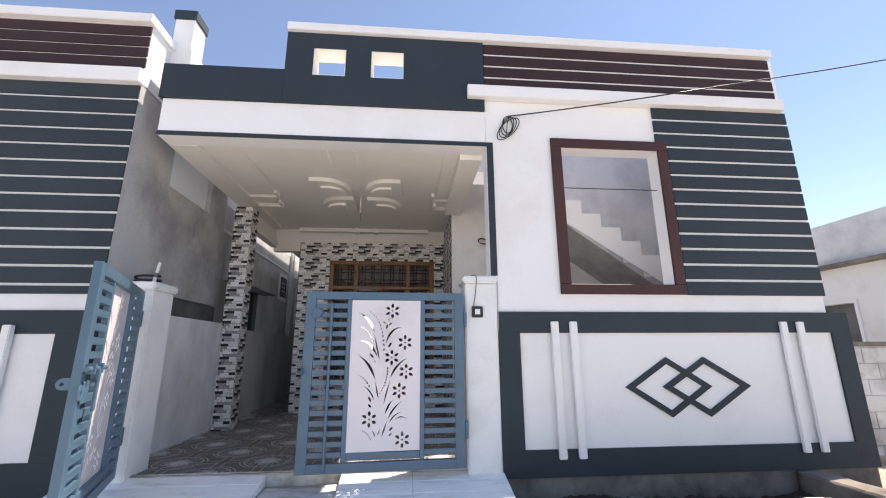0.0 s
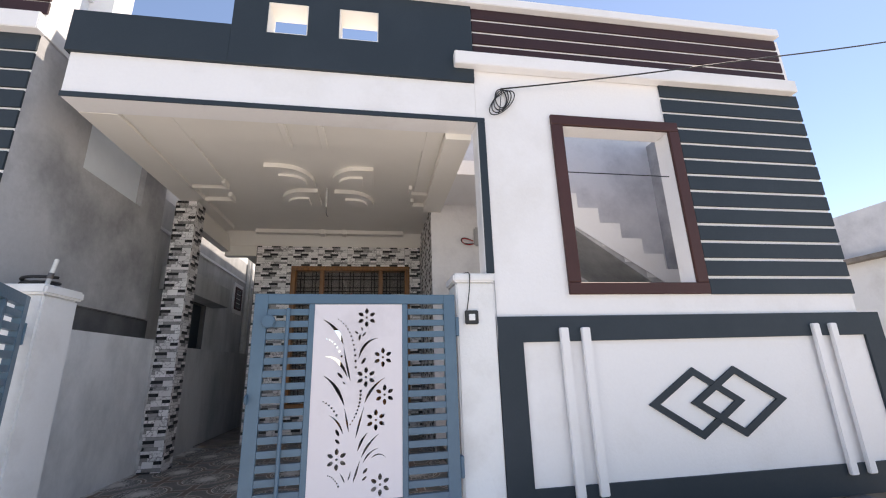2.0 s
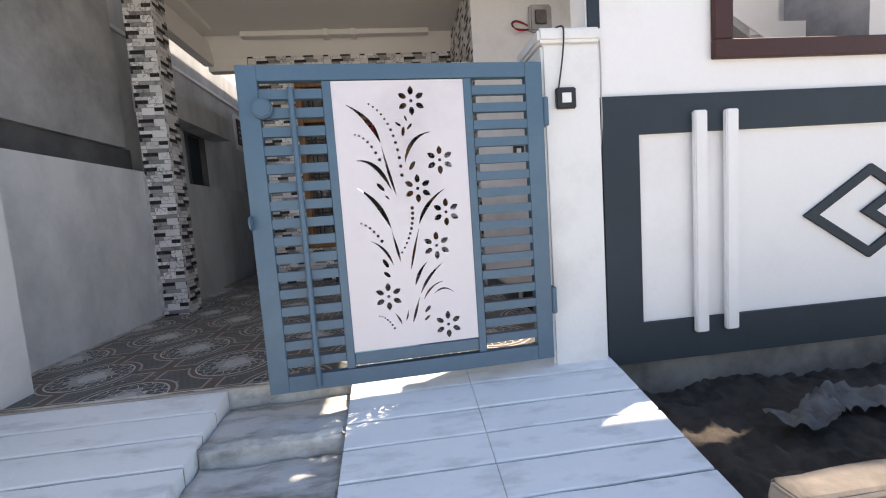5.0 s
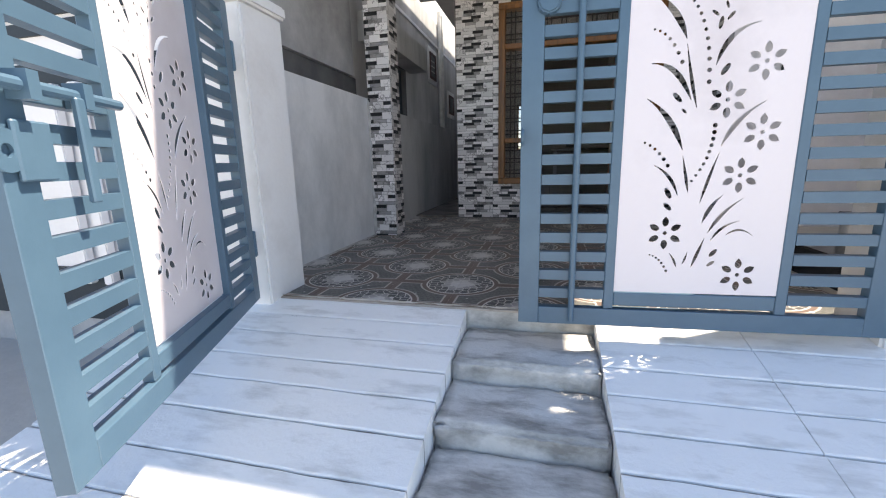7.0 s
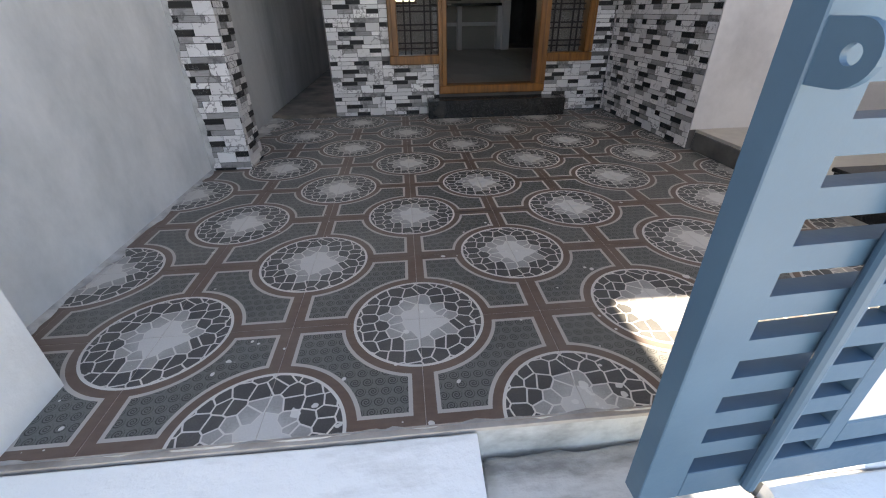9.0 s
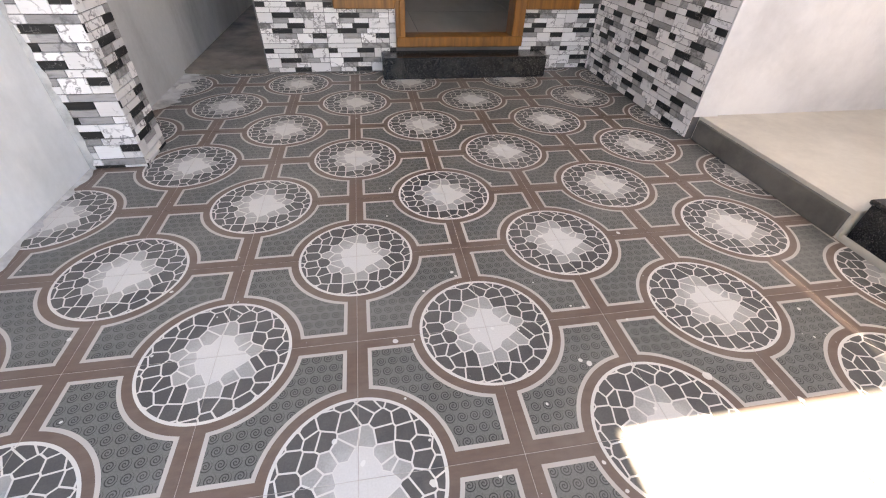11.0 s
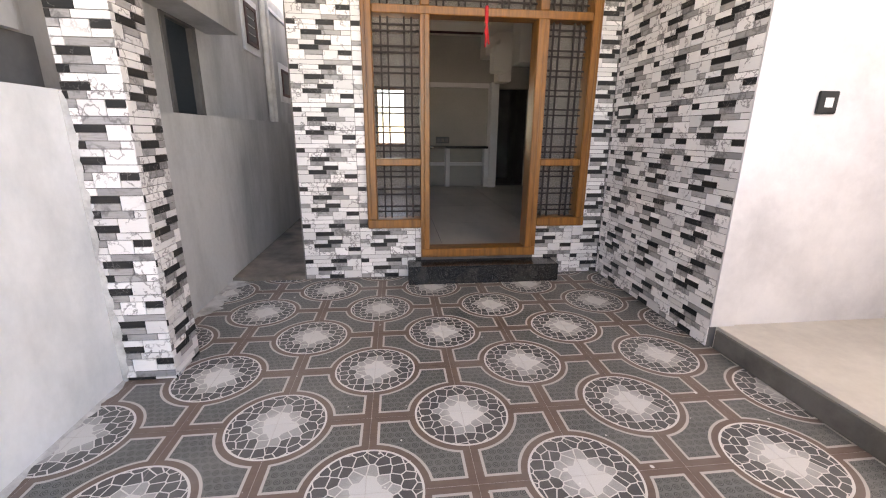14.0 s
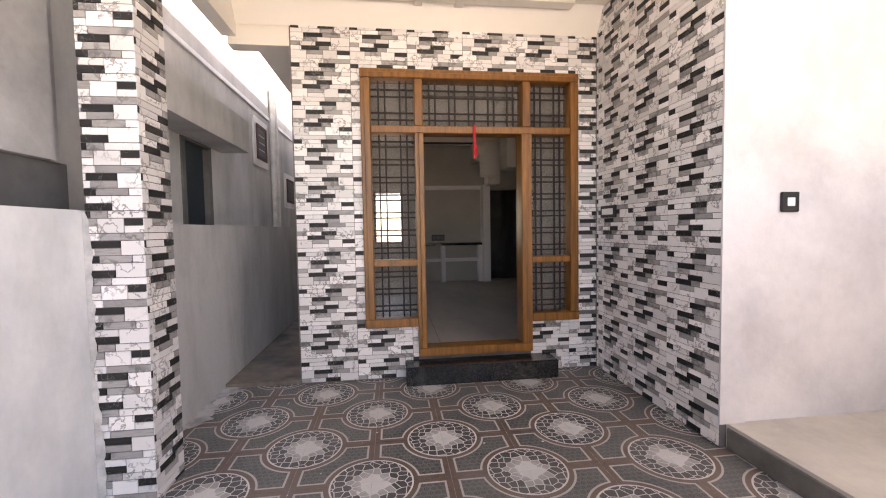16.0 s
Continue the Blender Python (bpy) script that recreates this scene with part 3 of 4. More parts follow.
for x, y, sx in ((-0.945, 5.22, 1), (-0.275, 5.22, -1), (-0.945, 5.86, -1), (-0.275, 5.86, 1)):
    petal(x, y, 0.47, 0.46, sx, -1, 0.05, "ceiling_petal")
    petal(x + sx * 0.02, y + 0.03, 0.27, 0.22, sx, -1, 0.08, "ceiling_petal")
hook = thing("fan_hook", (-0.6, 5.62, C), "short bare fan rod with loose wires hanging from the ceiling", "fan hook")
part("rod", rods([((-0.6, 5.62, C), (-0.6, 5.62, C - 0.24))], 0.011), CONDUIT, hook)
wire("wires", [(-0.6, 5.62, C - 0.22), (-0.59, 5.62, C - 0.29), (-0.61, 5.63, C - 0.33), (-0.57, 5.62, C - 0.36)], 0.003, BLACK, hook)

# stair beside the porch
stair = thing("staircase", (2.5, 5.65, 0.135), "bare cement staircase rising beside the porch to the roof", "staircase")
part("landing", boxes((0.865, 1.85, 5.09, 6.048, 3.12, 3.30)), WHITE, stair)
X0, RUN, RISE = 1.85, 0.255, 0.185
for k in range(9):
    part("step", boxes((X0 + 0.002 + RUN * k, X0 + RUN * (k + 1), 5.10, 6.048, 3.12 - RISE * (k + 1) - 0.1, 3.12 - RISE * k)), LIME, stair)


def prism(points, y0, y1):
    bm = bmesh.new()
    a, b = [[bm.verts.new((x, y, z)) for x, z in points] for y in (y0, y1)]
    bm.faces.new(a)
    bm.faces.new(b[::-1])
    for i in range(len(a)):
        j = (i + 1) % len(a)
        bm.faces.new((a[i], a[j], b[j], b[i]))
    return bm


zigzag = [p for k in range(9) for p in ((X0 + RUN * k, 3.12 - RISE * k), (X0 + RUN * (k + 1), 3.12 - RISE * k))]
part("stringer", prism(zigzag + [(X0 + RUN * 9, 3.12 - RISE * 9 - 0.12), (X0, 2.80)], 5.088, 5.0995), WHITE, stair)
waist = prism([(X0, 2.97), (X0, 2.80), (X0 + RUN * 9, 1.17), (X0 + RUN * 9, 1.30)], 5.101, 6.047)
for k in range(9):
    z = 0.02 + 0.18 * (k + 1)
    part("step", boxes((0.80 + 0.27 * k, 0.80 + 0.27 * (k + 1) - 0.002, 4.104, 5.045, 0.021, z - 0.022)), GRANITE if k < 1 else STEP, stair)
    part("tread", bevel(boxes((0.785 + 0.27 * k, 0.80 + 0.27 * (k + 1), 4.104, 5.055, z - 0.0215, z)), 0.006, 1), GRANITE, stair, "black granite tread")
part("waist_slab", waist, PLASTER, stair, "grey plastered underside")

# ---- gate ----
P_W, P_H = 0.607, 1.25


def stroke(a, c, b, w, taper=0.15):
    """A bowed, tapering leaf outline between a and b, pulled towards c; fractions of the panel, width in metres."""
    A, Cc, B = [Vector((p[0] * P_W, -p[1] * P_H)) for p in (a, c, b)]
    left, right = [], []
    for i in range(9):
        t = i / 8
        p = A * (1 - t) ** 2 + Cc * 2 * t * (1 - t) + B * t * t
        d = ((Cc - A) * (1 - t) + (B - Cc) * t).normalized()
        n = Vector((-d.y, d.x)) * w * 0.5 * (math.sin(math.pi * min(1, 0.06 + 0.94 * t) ** 1.5) * (1 - taper) + taper * 0.6)
        left.append(p + n)
        right.append(p - n)
    return left + right[::-1]


def blob(x, z, rx, rz, turn=0.0, n=10, point=0.0):
    out = []
    for i in range(n):
        a = 2 * math.pi * i / n
        k = 1 + point * (math.sin(a) > 0.9)
        p = Vector((rx * math.cos(a), rz * k * math.sin(a)))
        p.rotate(Matrix.Rotation(turn, 2))
        out.append(Vector((x * P_W, -z * P_H)) + p)
    return out


def flower(x, z, r=0.045):
    out = [blob(x, z, 0.008, 0.008)]
    for i in range(6):
        a = i * math.pi / 3
        out.append(blob(x + r * math.sin(a) / P_W, z - r * math.cos(a) / P_H, 0.0125, 0.018, -a, 12, 0.25))
    return out


def dots(a, c, b, n, r0, r1):
    out = []
    for i in range(n):
        t = i / (n - 1)
        x, z = [a[k] * (1 - t) ** 2 + c[k] * 2 * t * (1 - t) + b[k] * t * t for k in (0, 1)]
        r = r0 + (r1 - r0) * t
        out.append(blob(x, z, r, r, n=8))
    return out


def cut_outs():
    s = []
    for x, z in ((0.587, 0.075), (0.778, 0.296), (0.59, 0.398), (0.80, 0.494), (0.706, 0.62), (0.298, 0.80), (0.758, 0.933)):
        s += flower(x, z)
    s += [stroke((0.10, 0.085), (0.27, 0.13), (0.33, 0.222), 0.026), stroke((0.335, 0.235), (0.37, 0.33), (0.42, 0.418), 0.014),
          stroke((0.14, 0.285), (0.29, 0.28), (0.385, 0.395), 0.022), stroke((0.13, 0.385), (0.28, 0.43), (0.36, 0.54), 0.024),
          stroke((0.365, 0.557), (0.39, 0.61), (0.415, 0.672), 0.013), stroke((0.72, 0.19), (0.55, 0.20), (0.505, 0.30), 0.02),
          stroke((0.80, 0.405), (0.64, 0.45), (0.58, 0.532), 0.02), stroke((0.575, 0.55), (0.53, 0.62), (0.49, 0.705), 0.013),
          stroke((0.20, 0.585), (0.31, 0.61), (0.355, 0.68), 0.014), stroke((0.62, 0.68), (0.55, 0.71), (0.515, 0.768), 0.017),
          stroke((0.74, 0.69), (0.62, 0.73), (0.555, 0.80), 0.016), stroke((0.735, 0.76), (0.63, 0.77), (0.575, 0.825), 0.012),
          stroke((0.82, 0.807), (0.74, 0.77), (0.66, 0.806), 0.009), stroke((0.54, 0.815), (0.51, 0.86), (0.475, 0.912), 0.014),
          stroke((0.335, 0.865), (0.37, 0.885), (0.385, 0.912), 0.01), stroke((0.445, 0.86), (0.44, 0.88), (0.42, 0.902), 0.009)]
    s += [blob(0.305, 0.385, 0.009, 0.024, 0.75), blob(0.35, 0.425, 0.005, 0.012, 0.8), blob(0.56, 0.312, 0.010, 0.024, -0.6),
          blob(0.297, 0.672, 0.010, 0.024, 0.5), blob(0.30, 0.715, 0.009, 0.020, 0.8), blob(0.60, 0.863, 0.009, 0.020, -0.7), blob(0.592, 0.898, 0.007, 0.018, -0.9),
          blob(0.51, 0.185, 0.008, 0.022, -0.15), blob(0.56, 0.168, 0.006, 0.018, -0.7), blob(0.475, 0.158, 0.006, 0.015, 0.9), blob(0.535, 0.138, 0.005, 0.014, 0.3)]
    s += dots((0.265, 0.083), (0.46, 0.14), (0.475, 0.345), 13, 0.0045, 0.0085)
    s += dots((0.145, 0.19), (0.24, 0.20), (0.315, 0.285), 7, 0.0045, 0.008)
    s += dots((0.535, 0.47), (0.54, 0.56), (0.43, 0.635), 10, 0.009, 0.005)
    s += dots((0.135, 0.515), (0.25, 0.54), (0.33, 0.635), 8, 0.005, 0.0095)
    s += dots((0.215, 0.872), (0.28, 0.88), (0.325, 0.925), 7, 0.004, 0.006)
    return s


def gap(p, a, b):
    """Distance from p to the segment a-b."""
    d = b - a
    t = max(0.0, min(1.0, (p - a).dot(d) / max(d.length_squared, 1e-12)))
    return (p - a - d * t).length


def apart(shapes, room=0.004):
    """Keeps the shapes that stand clear of the ones before them, so that bridges of steel remain."""
    kept = []
    for s in shapes:
        c = sum(s, Vector((0, 0))) / len(s)
        r = max((p - c).length for p in s)
        clear = True
        for q, qc, qr in kept:
            if (c - qc).length > r + qr + room:
                continue
            if any(gap(p, q[k - 1], q[k]) < room for p in s for k in range(len(q))) or any(gap(p, s[k - 1], s[k]) < room for p in q for k in range(len(s))):
                clear = False
                break
        if clear:
            kept.append((s, c, r))
    return [s for s, _, _ in kept]


def panel_mesh(flip):
    """The enamelled sheet with its cut-outs as true holes."""
    cu = bpy.data.curves.new("panel", "CURVE")
    cu.dimensions, cu.fill_mode, cu.extrude = "2D", "BOTH", 0.0012
    for pts in [[Vector(p) for p in ((0, 0), (P_W, 0), (P_W, -P_H), (0, -P_H))]] + apart(cut_outs()):
        sp = cu.splines.new("POLY")
        sp.points.add(len(pts) - 1)
        for q, p in zip(sp.points, pts):
            q.co = (P_W - p.x if flip else p.x, p.y, 0, 1)
        sp.use_cyclic_u = True
    tmp = bpy.data.objects.new("panel", cu)
    scene.collection.objects.link(tmp)
    me = bpy.data.meshes.new_from_object(tmp.evaluated_get(bpy.context.evaluated_depsgraph_get()))
    bpy.data.objects.remove(tmp)
    bm = bmesh.new()
    bm.from_mesh(me)
    bpy.data.meshes.remove(me)
    bmesh.ops.transform(bm, matrix=Matrix.Rotation(math.pi / 2, 4, "X"), verts=bm.verts)
    return bm


def lock_lug(side, z):
    """A round-nosed plate with a padlock hole, standing out from the free edge."""
    bm = bmesh.new()
    n = 24
    outline = []
    for k in range(n):
        a = 2 * math.pi * k / n
        c, q = math.cos(a), math.sin(a)
        r = 0.031 if c > 0 else min(0.031 / max(abs(c), abs(q)), 0.044)
        outline.append((0.031 + r * c, r * q))
    hole = [(0.036 + 0.010 * math.cos(2 * math.pi * k / n), 0.010 * math.sin(2 * math.pi * k / n)) for k in range(n)]
    loops = [[bm.verts.new((x, side * (0.021 + u), z + w)) for u, w in pts] for pts, x in ((outline, 0.004), (hole, 0.004), (hole, 0.012), (outline, 0.012))]
    for i in range(4):
        p, q = loops[i], loops[(i + 1) % 4]
        for k in range(n):
            bm.faces.new((p[k], p[(k + 1) % n], q[(k + 1) % n], q[k]))
    return bm


def gate_leaf(hinge, free, front, label, latch):
    """A leaf drawn along +x from its free edge; front is -1 where its outer face looks along -y of the leaf."""
    W, z0, z1, out = 1.395, 0.03, 1.505, front
    g = thing("gate_leaf", (0, 0, 0), label, "gate", "gate leaves")
    part("stile", bevel(boxes((0, 0.0855, -0.0222, 0.0222, z0, z1)), 0.002, 1), GATE, g)
    part("stile", bevel(boxes((W - 0.0855, W, -0.0222, 0.0222, z0, z1)), 0.002, 1), GATE, g)
    part("top_rail", bevel(boxes((0.086, W - 0.086, -0.022, 0.022, z1 - 0.068, z1)), 0.0015, 1), GATE, g)
    part("bottom_rail", bevel(boxes((0.086, W - 0.086, -0.022, 0.022, z0, z0 + 0.075)), 0.0015, 1), GATE, g)
    part("middle_rail", bevel(boxes((0.395, 1.001, -0.016, 0.016, z0 + 0.09, z0 + 0.148)), 0.003, 1), GATE, g)
    for x in (0.355, 1.002):
        part("post", bevel(boxes((x, x + 0.039, -0.018, 0.018, z0 + 0.076, z1 - 0.069)), 0.003, 1), GATE, g)
    for k in range(16):
        zc = z1 - 0.125 - k * 0.0808
        for x0, x1 in ((0.087, 0.354), (1.042, W - 0.086)):
            part("slat", boxes((x0, x1, -0.018, 0.018, zc - 0.021, zc + 0.021)), GATE, g)
    pm = panel_mesh(False)
    bmesh.ops.translate(pm, vec=(0.3945, front * 0.012, z1 - 0.072), verts=pm.verts)
    part("panel", pm, SHEET, g, "white enamelled sheet cut with flowers and leaves")
    bar = rods([((0.222, front * 0.032, z0 + 0.02), (0.222, front * 0.032, z1 - 0.10))], 0.013, 12)
    if latch:
        bar.free()
        front = -front
    else:
        part("drop_bolt", bar, GATE, g)
    knob = bmesh.new()
    bmesh.ops.create_cone(knob, cap_ends=True, segments=8, radius1=0.05, radius2=0.044, depth=0.03,
                          matrix=Matrix.Translation((0.10, front * 0.037, z1 - 0.19)) @ Matrix.Rotation(math.pi / 2, 4, "X"))
    if not latch:
        part("knob", bevel(knob, 0.006), GATE, g)
    else:
        knob.free()
        part("slide_bolt", rods([((-0.03, front * 0.045, 0.90), (0.36, front * 0.045, 0.90))], 0.014), GATE, g)
        for x in (0.045, 0.20):
            part("bolt_guide", boxes((x, x + 0.03, front * 0.045 - 0.022, front * 0.045 + 0.022, 0.872, 0.928)), GATE, g)
        part("latch_plate", bevel(boxes((0.03, 0.125, front * 0.03 - 0.006, front * 0.03 + 0.006, 0.715, 0.835)), 0.004, 1), GATE, g)
        part("latch_handle", bevel(boxes((0.175, 0.205, front * 0.056 - 0.008, front * 0.056 + 0.008, 0.66, 0.895)), 0.004, 1), GATE, g)
    if latch:
        lug = bmesh.new()
        rings = [[lug.verts.new((0.012 + r * math.cos(a), front * y, 0.775 + r * math.sin(a))) for a in [k * math.pi / 10 for k in range(20)]] for r, y in ((0.042, 0.024), (0.014, 0.024), (0.014, 0.032), (0.042, 0.032))]
        for a in range(4):
            for k in range(20):
                lug.faces.new((rings[a][k], rings[a][(k + 1) % 20], rings[(a + 1) % 4][(k + 1) % 20], rings[(a + 1) % 4][k]))
        part("lock_eye", lug, GATE, g)
    part("lock_lug", lock_lug(out, 0.825), GATE, g)
    for z in (1.27, 0.33):
        part("hinge", bevel(boxes((W + 0.001, W + 0.026, -0.03, 0.03, z - 0.07, z + 0.07)), 0.006, 1), GATE, g)
    h, f = Vector((*hinge, 0)), Vector((*free, 0))
    d = h - f
    g.matrix_basis = Matrix.Translation(f) @ Matrix.Rotation(math.atan2(d.y, d.x), 4, "Z")
    return g


gate_leaf((0.587, 3.857), (-0.807, 3.78), -1, "blue-grey steel gate leaf with a white flower panel, nearly shut", False)
gate_leaf((-2.225, 3.845), (-1.712, 2.548), 1, "blue-grey steel gate leaf with a sliding bolt, swung open", True)


def gate_pillar(x0, x1, y0, y1, top, label):
    p = thing("gate_pillar", ((x0 + x1) / 2, (y0 + y1) / 2, -0.2), label, "pillar", "gate pillars")
    part("shaft", bevel(boxes((x0, x1, y0, y1, -0.2, top - 0.07)), 0.012), WHITE_OLD, p)
    part("cap", bevel(boxes((x0 - 0.022, x1 + (0.022 if x1 < 0 else 0.006), y0 - 0.025, y1 + 0.025, top - 0.0695, top)), 0.014), WHITE_OLD, p)
    return p


gate_pillar(-2.47, -2.168, 3.9, 4.238, 1.60, "white painted gate pillar with a worn flat cap")
gate_pillar(0.612, 0.915, 3.895, 4.2, 1.68, "white painted gate pillar with a doorbell box and loose wire")
bell = thing("doorbell_box", (0.725, 3.893, 1.34), "black doorbell box with a white switch on the gate pillar", "doorbell")
part("frame", bevel(boxes((0.672, 0.776, 3.872, 3.894, 1.288, 1.392)), 0.006), BLACK, bell)
part("switch", bevel(boxes((0.70, 0.748, 3.866, 3.8715, 1.316, 1.364)), 0.002, 1), SWITCH, bell, "white plastic switch")
wire("wire", [(0.69, 3.885, 1.39), (0.70, 3.88, 1.45), (0.715, 3.868, 1.56), (0.72, 3.862, 1.66), (0.715, 3.86, 1.692), (0.68, 3.95, 1.692), (0.62, 4.1, 1.686)], 0.004, BLACK, bell)
stub = thing("conduit_stub", (-2.25, 4.02, 1.60), "pale plastic conduit stub standing on the gate pillar", "conduit")
part("pipe", rods([((-2.25, 4.02, 1.598), (-2.225, 4.03, 1.80))], 0.014), CONDUIT, stub)
part("band", rods([((-2.243, 4.023, 1.66), (-2.238, 4.025, 1.70))], 0.018), STEEL, stub)

# ---- front door ----
door = setting("door_1", boxes((-0.868, -0.798, 7.41, 7.56, 0.262, 2.049), (0.03, 0.122, 7.41, 7.56, 0.262, 2.049)), WOOD, "varnished teak entrance frame with grilled side lights, door standing open", "door")
part("outer_frame", bevel(boxes((-1.305, -1.225, 7.415, 7.56, 0.52, 2.49), (0.465, 0.545, 7.415, 7.56, 0.52, 2.49), (-1.305, 0.545, 7.413, 7.56, 2.491, 2.568)), 0.006, 1), WOOD, door)
part("sill", bevel(boxes((-1.305, -0.869, 7.405, 7.56, 0.445, 0.519)), 0.006, 1), WOOD, door)
part("sill", bevel(boxes((0.123, 0.545, 7.405, 7.56, 0.445, 0.519)), 0.006, 1), WOOD, door)
part("transom", bevel(boxes((-1.224, 0.464, 7.407, 7.558, 2.05, 2.11)), 0.006, 1), WOOD, door)
part("mullion", bevel(boxes((-0.868, -0.80, 7.411, 7.56, 2.111, 2.49)), 0.005, 1), WOOD, door)
part("mullion", bevel(boxes((0.045, 0.115, 7.411, 7.56, 2.111, 2.49)), 0.005, 1), WOOD, door)
part("rail", bevel(boxes((-1.224, -0.869, 7.41, 7.558, 0.955, 1.01)), 0.005, 1), WOOD, door)
part("rail", bevel(boxes((0.123, 0.464, 7.41, 7.558, 0.955, 1.01)), 0.005, 1), WOOD, door)
part("threshold", bevel(boxes((-0.868, 0.122, 7.40, 7.56, 0.188, 0.261)), 0.006, 1), WOOD, door)


for x0, x1, z0, z1 in ((-1.275, -1.2255, 0.521, 2.489), (0.4655, 0.515, 0.521, 2.489), (-1.275, 0.515, 2.4915, 2.535), (-0.84, -0.799, 0.263, 2.048), (0.031, 0.082, 0.263, 2.048)):
    part("bead", bevel(boxes((x0, x1, 7.396, 7.4125, z0, z1)), 0.004, 1), WOOD, door)


def grille(x0, x1, z0, z1, nx, nz):
    g = part("grille", bmesh.new(), BARS, door)
    w, h = x1 - x0, z1 - z0
    part("screen", boxes((x0, x1, 7.535, 7.536, z0, z1)), SCREEN, g, "dusty mosquito mesh")
    xs = [x0 + w * (i // 2 + 0.5 + (0.15 if i % 2 else -0.15)) * 2 / nx for i in range(nx)]
    zs = [z0 + h * (i // 2 + 0.5 + (0.15 if i % 2 else -0.15)) * 2 / nz for i in range(nz)]
    for x in xs:
        part("bar", boxes((x - 0.0065, x + 0.0065, 7.488, 7.50, z0, z1)), BARS, g)
    for z in zs:
        part("bar", boxes((x0, x1, 7.5005, 7.512, z - 0.006, z + 0.006)), BARS, g)


for a in ((-1.224, -0.869, 0.52, 0.954, 4, 6), (-1.224, -0.869, 1.011, 2.049, 4, 14), (-1.224, -0.869, 2.111, 2.49, 4, 4),
          (-0.799, 0.044, 2.111, 2.49, 10, 4), (0.123, 0.464, 0.52, 0.954, 4, 6), (0.123, 0.464, 1.011, 2.049, 4, 14), (0.116, 0.464, 2.111, 2.49, 4, 4)):
    grille(*a)
setting("door_step", bevel(boxes((-0.985, 0.285, 7.24, 7.452, 0.001, 0.155)), 0.008), GRANITE, "polished black granite step before the door", "step")
tassel = thing("door_tassel", (-0.37, 7.40, 2.08), "red cloth tassel hanging from the door head", "tassel")
part("band", bevel(boxes((-0.386, -0.36, 7.39, 7.404, 2.0, 2.12)), 0.004, 1), RED, tassel)
for k, (dx, dz) in enumerate(((-0.012, 1.93), (0.012, 1.92), (0.0, 1.87), (-0.008, 1.84), (0.02, 1.86))):
    part("strand", rods([((-0.372, 7.398, 2.0), (-0.37 + dx, 7.396, dz))], 0.007, 6), RED, tassel)
cap = bmesh.new()
bmesh.ops.create_cone(cap, cap_ends=True, segments=20, radius1=0.026, radius2=0.02, depth=0.03, matrix=Matrix.Translation((-0.47, 7.436, 2.665)) @ Matrix.Rotation(math.pi / 2, 4, "X"))
cam_cap = thing("wall_lamp_holder", (-0.47, 7.45, 2.665), "small round white lamp holder above the door", "lamp holder")
part("base", cap, SWITCH, cam_cap)


def switch_plate(at, size, axis, label, n):
    t = thing("switch_plate", at, label, "switch")
    x, y, z = at
    w, h = size
    if axis == "y":
        part("frame", bevel(boxes((x - w / 2, x + w / 2, y - 0.016, y - 0.001, z - h / 2, z + h / 2)), 0.004), BLACK, t)
        part("switch", bevel(boxes((x - w * n / 2, x + w * n / 2, y - 0.021, y - 0.0165, z - h * n / 2, z + h * n / 2)), 0.002, 1), SWITCH, t, "white plastic switch")
    else:
        part("frame", bevel(boxes((x - 0.016, x - 0.001, y - w / 2, y + w / 2, z - h / 2, z + h / 2)), 0.004), BLACK, t)
        part("switch", bevel(boxes((x - 0.021, x - 0.0165, y - w * 0.36, y + w * 0.36, z - h * n / 2, z + h * n / 2)), 0.002, 1), SWITCH, t, "white plastic switch")


switch_plate((1.142, 6.05, 1.377), (0.112, 0.112), "y", "black switch box with a white switch on plaster", 0.42)
switch_plate((0.727, 7.235, 1.38), (0.24, 0.10), "x", "black framed switch board on the tiled wall", 0.5)

fan = thing("exhaust_box", (1.42, 6.04, 2.66), "grey cut-open metal box fixed on the stair wall", "box")
part("case", bevel(boxes((1.31, 1.54, 5.99, 6.049, 2.53, 2.79)), 0.02), PLASTER, fan)
part("plate", bevel(boxes((1.36, 1.48, 5.975, 5.9895, 2.59, 2.73)), 0.01), STEEL, fan)
loop = thing("loose_wires", (1.17, 6.0, 2.58), "loop of loose red and black wires on the stair wall", "wire")
for k, mt in enumerate((RED, BLACK, BLACK)):
    wire("wire", [(1.30, 6.02, 2.56), (1.22, 6.0, 2.53 + 0.01 * k), (1.13, 5.98, 2.55), (1.12 - 0.01 * k, 5.98, 2.62), (1.19, 6.0, 2.63 + 0.01 * k), (1.30, 6.03, 2.60)], 0.006, mt, loop)
feed = thing("pillar_wire", (0.92, 3.91, 1.4), "thin grey wire hanging beside the gate pillar", "wire")
wire("strand", [(0.925, 3.915, 1.66), (0.93, 3.905, 1.5), (0.922, 3.915, 1.35), (0.928, 3.905, 1.2), (0.92, 3.92, 1.1)], 0.004, PLASTER, feed)
hose = thing("hose_coil", (-2.36, 4.16, 1.6), "black hose coil lying on the gate pillar", "hose")
wire("coil", [(-2.36 + 0.11 * math.cos(a), 4.12 + 0.10 * math.sin(a), 1.61 + 0.006 * a) for a in [i * 0.5 for i in range(26)]], 0.011, BLACK, hose)

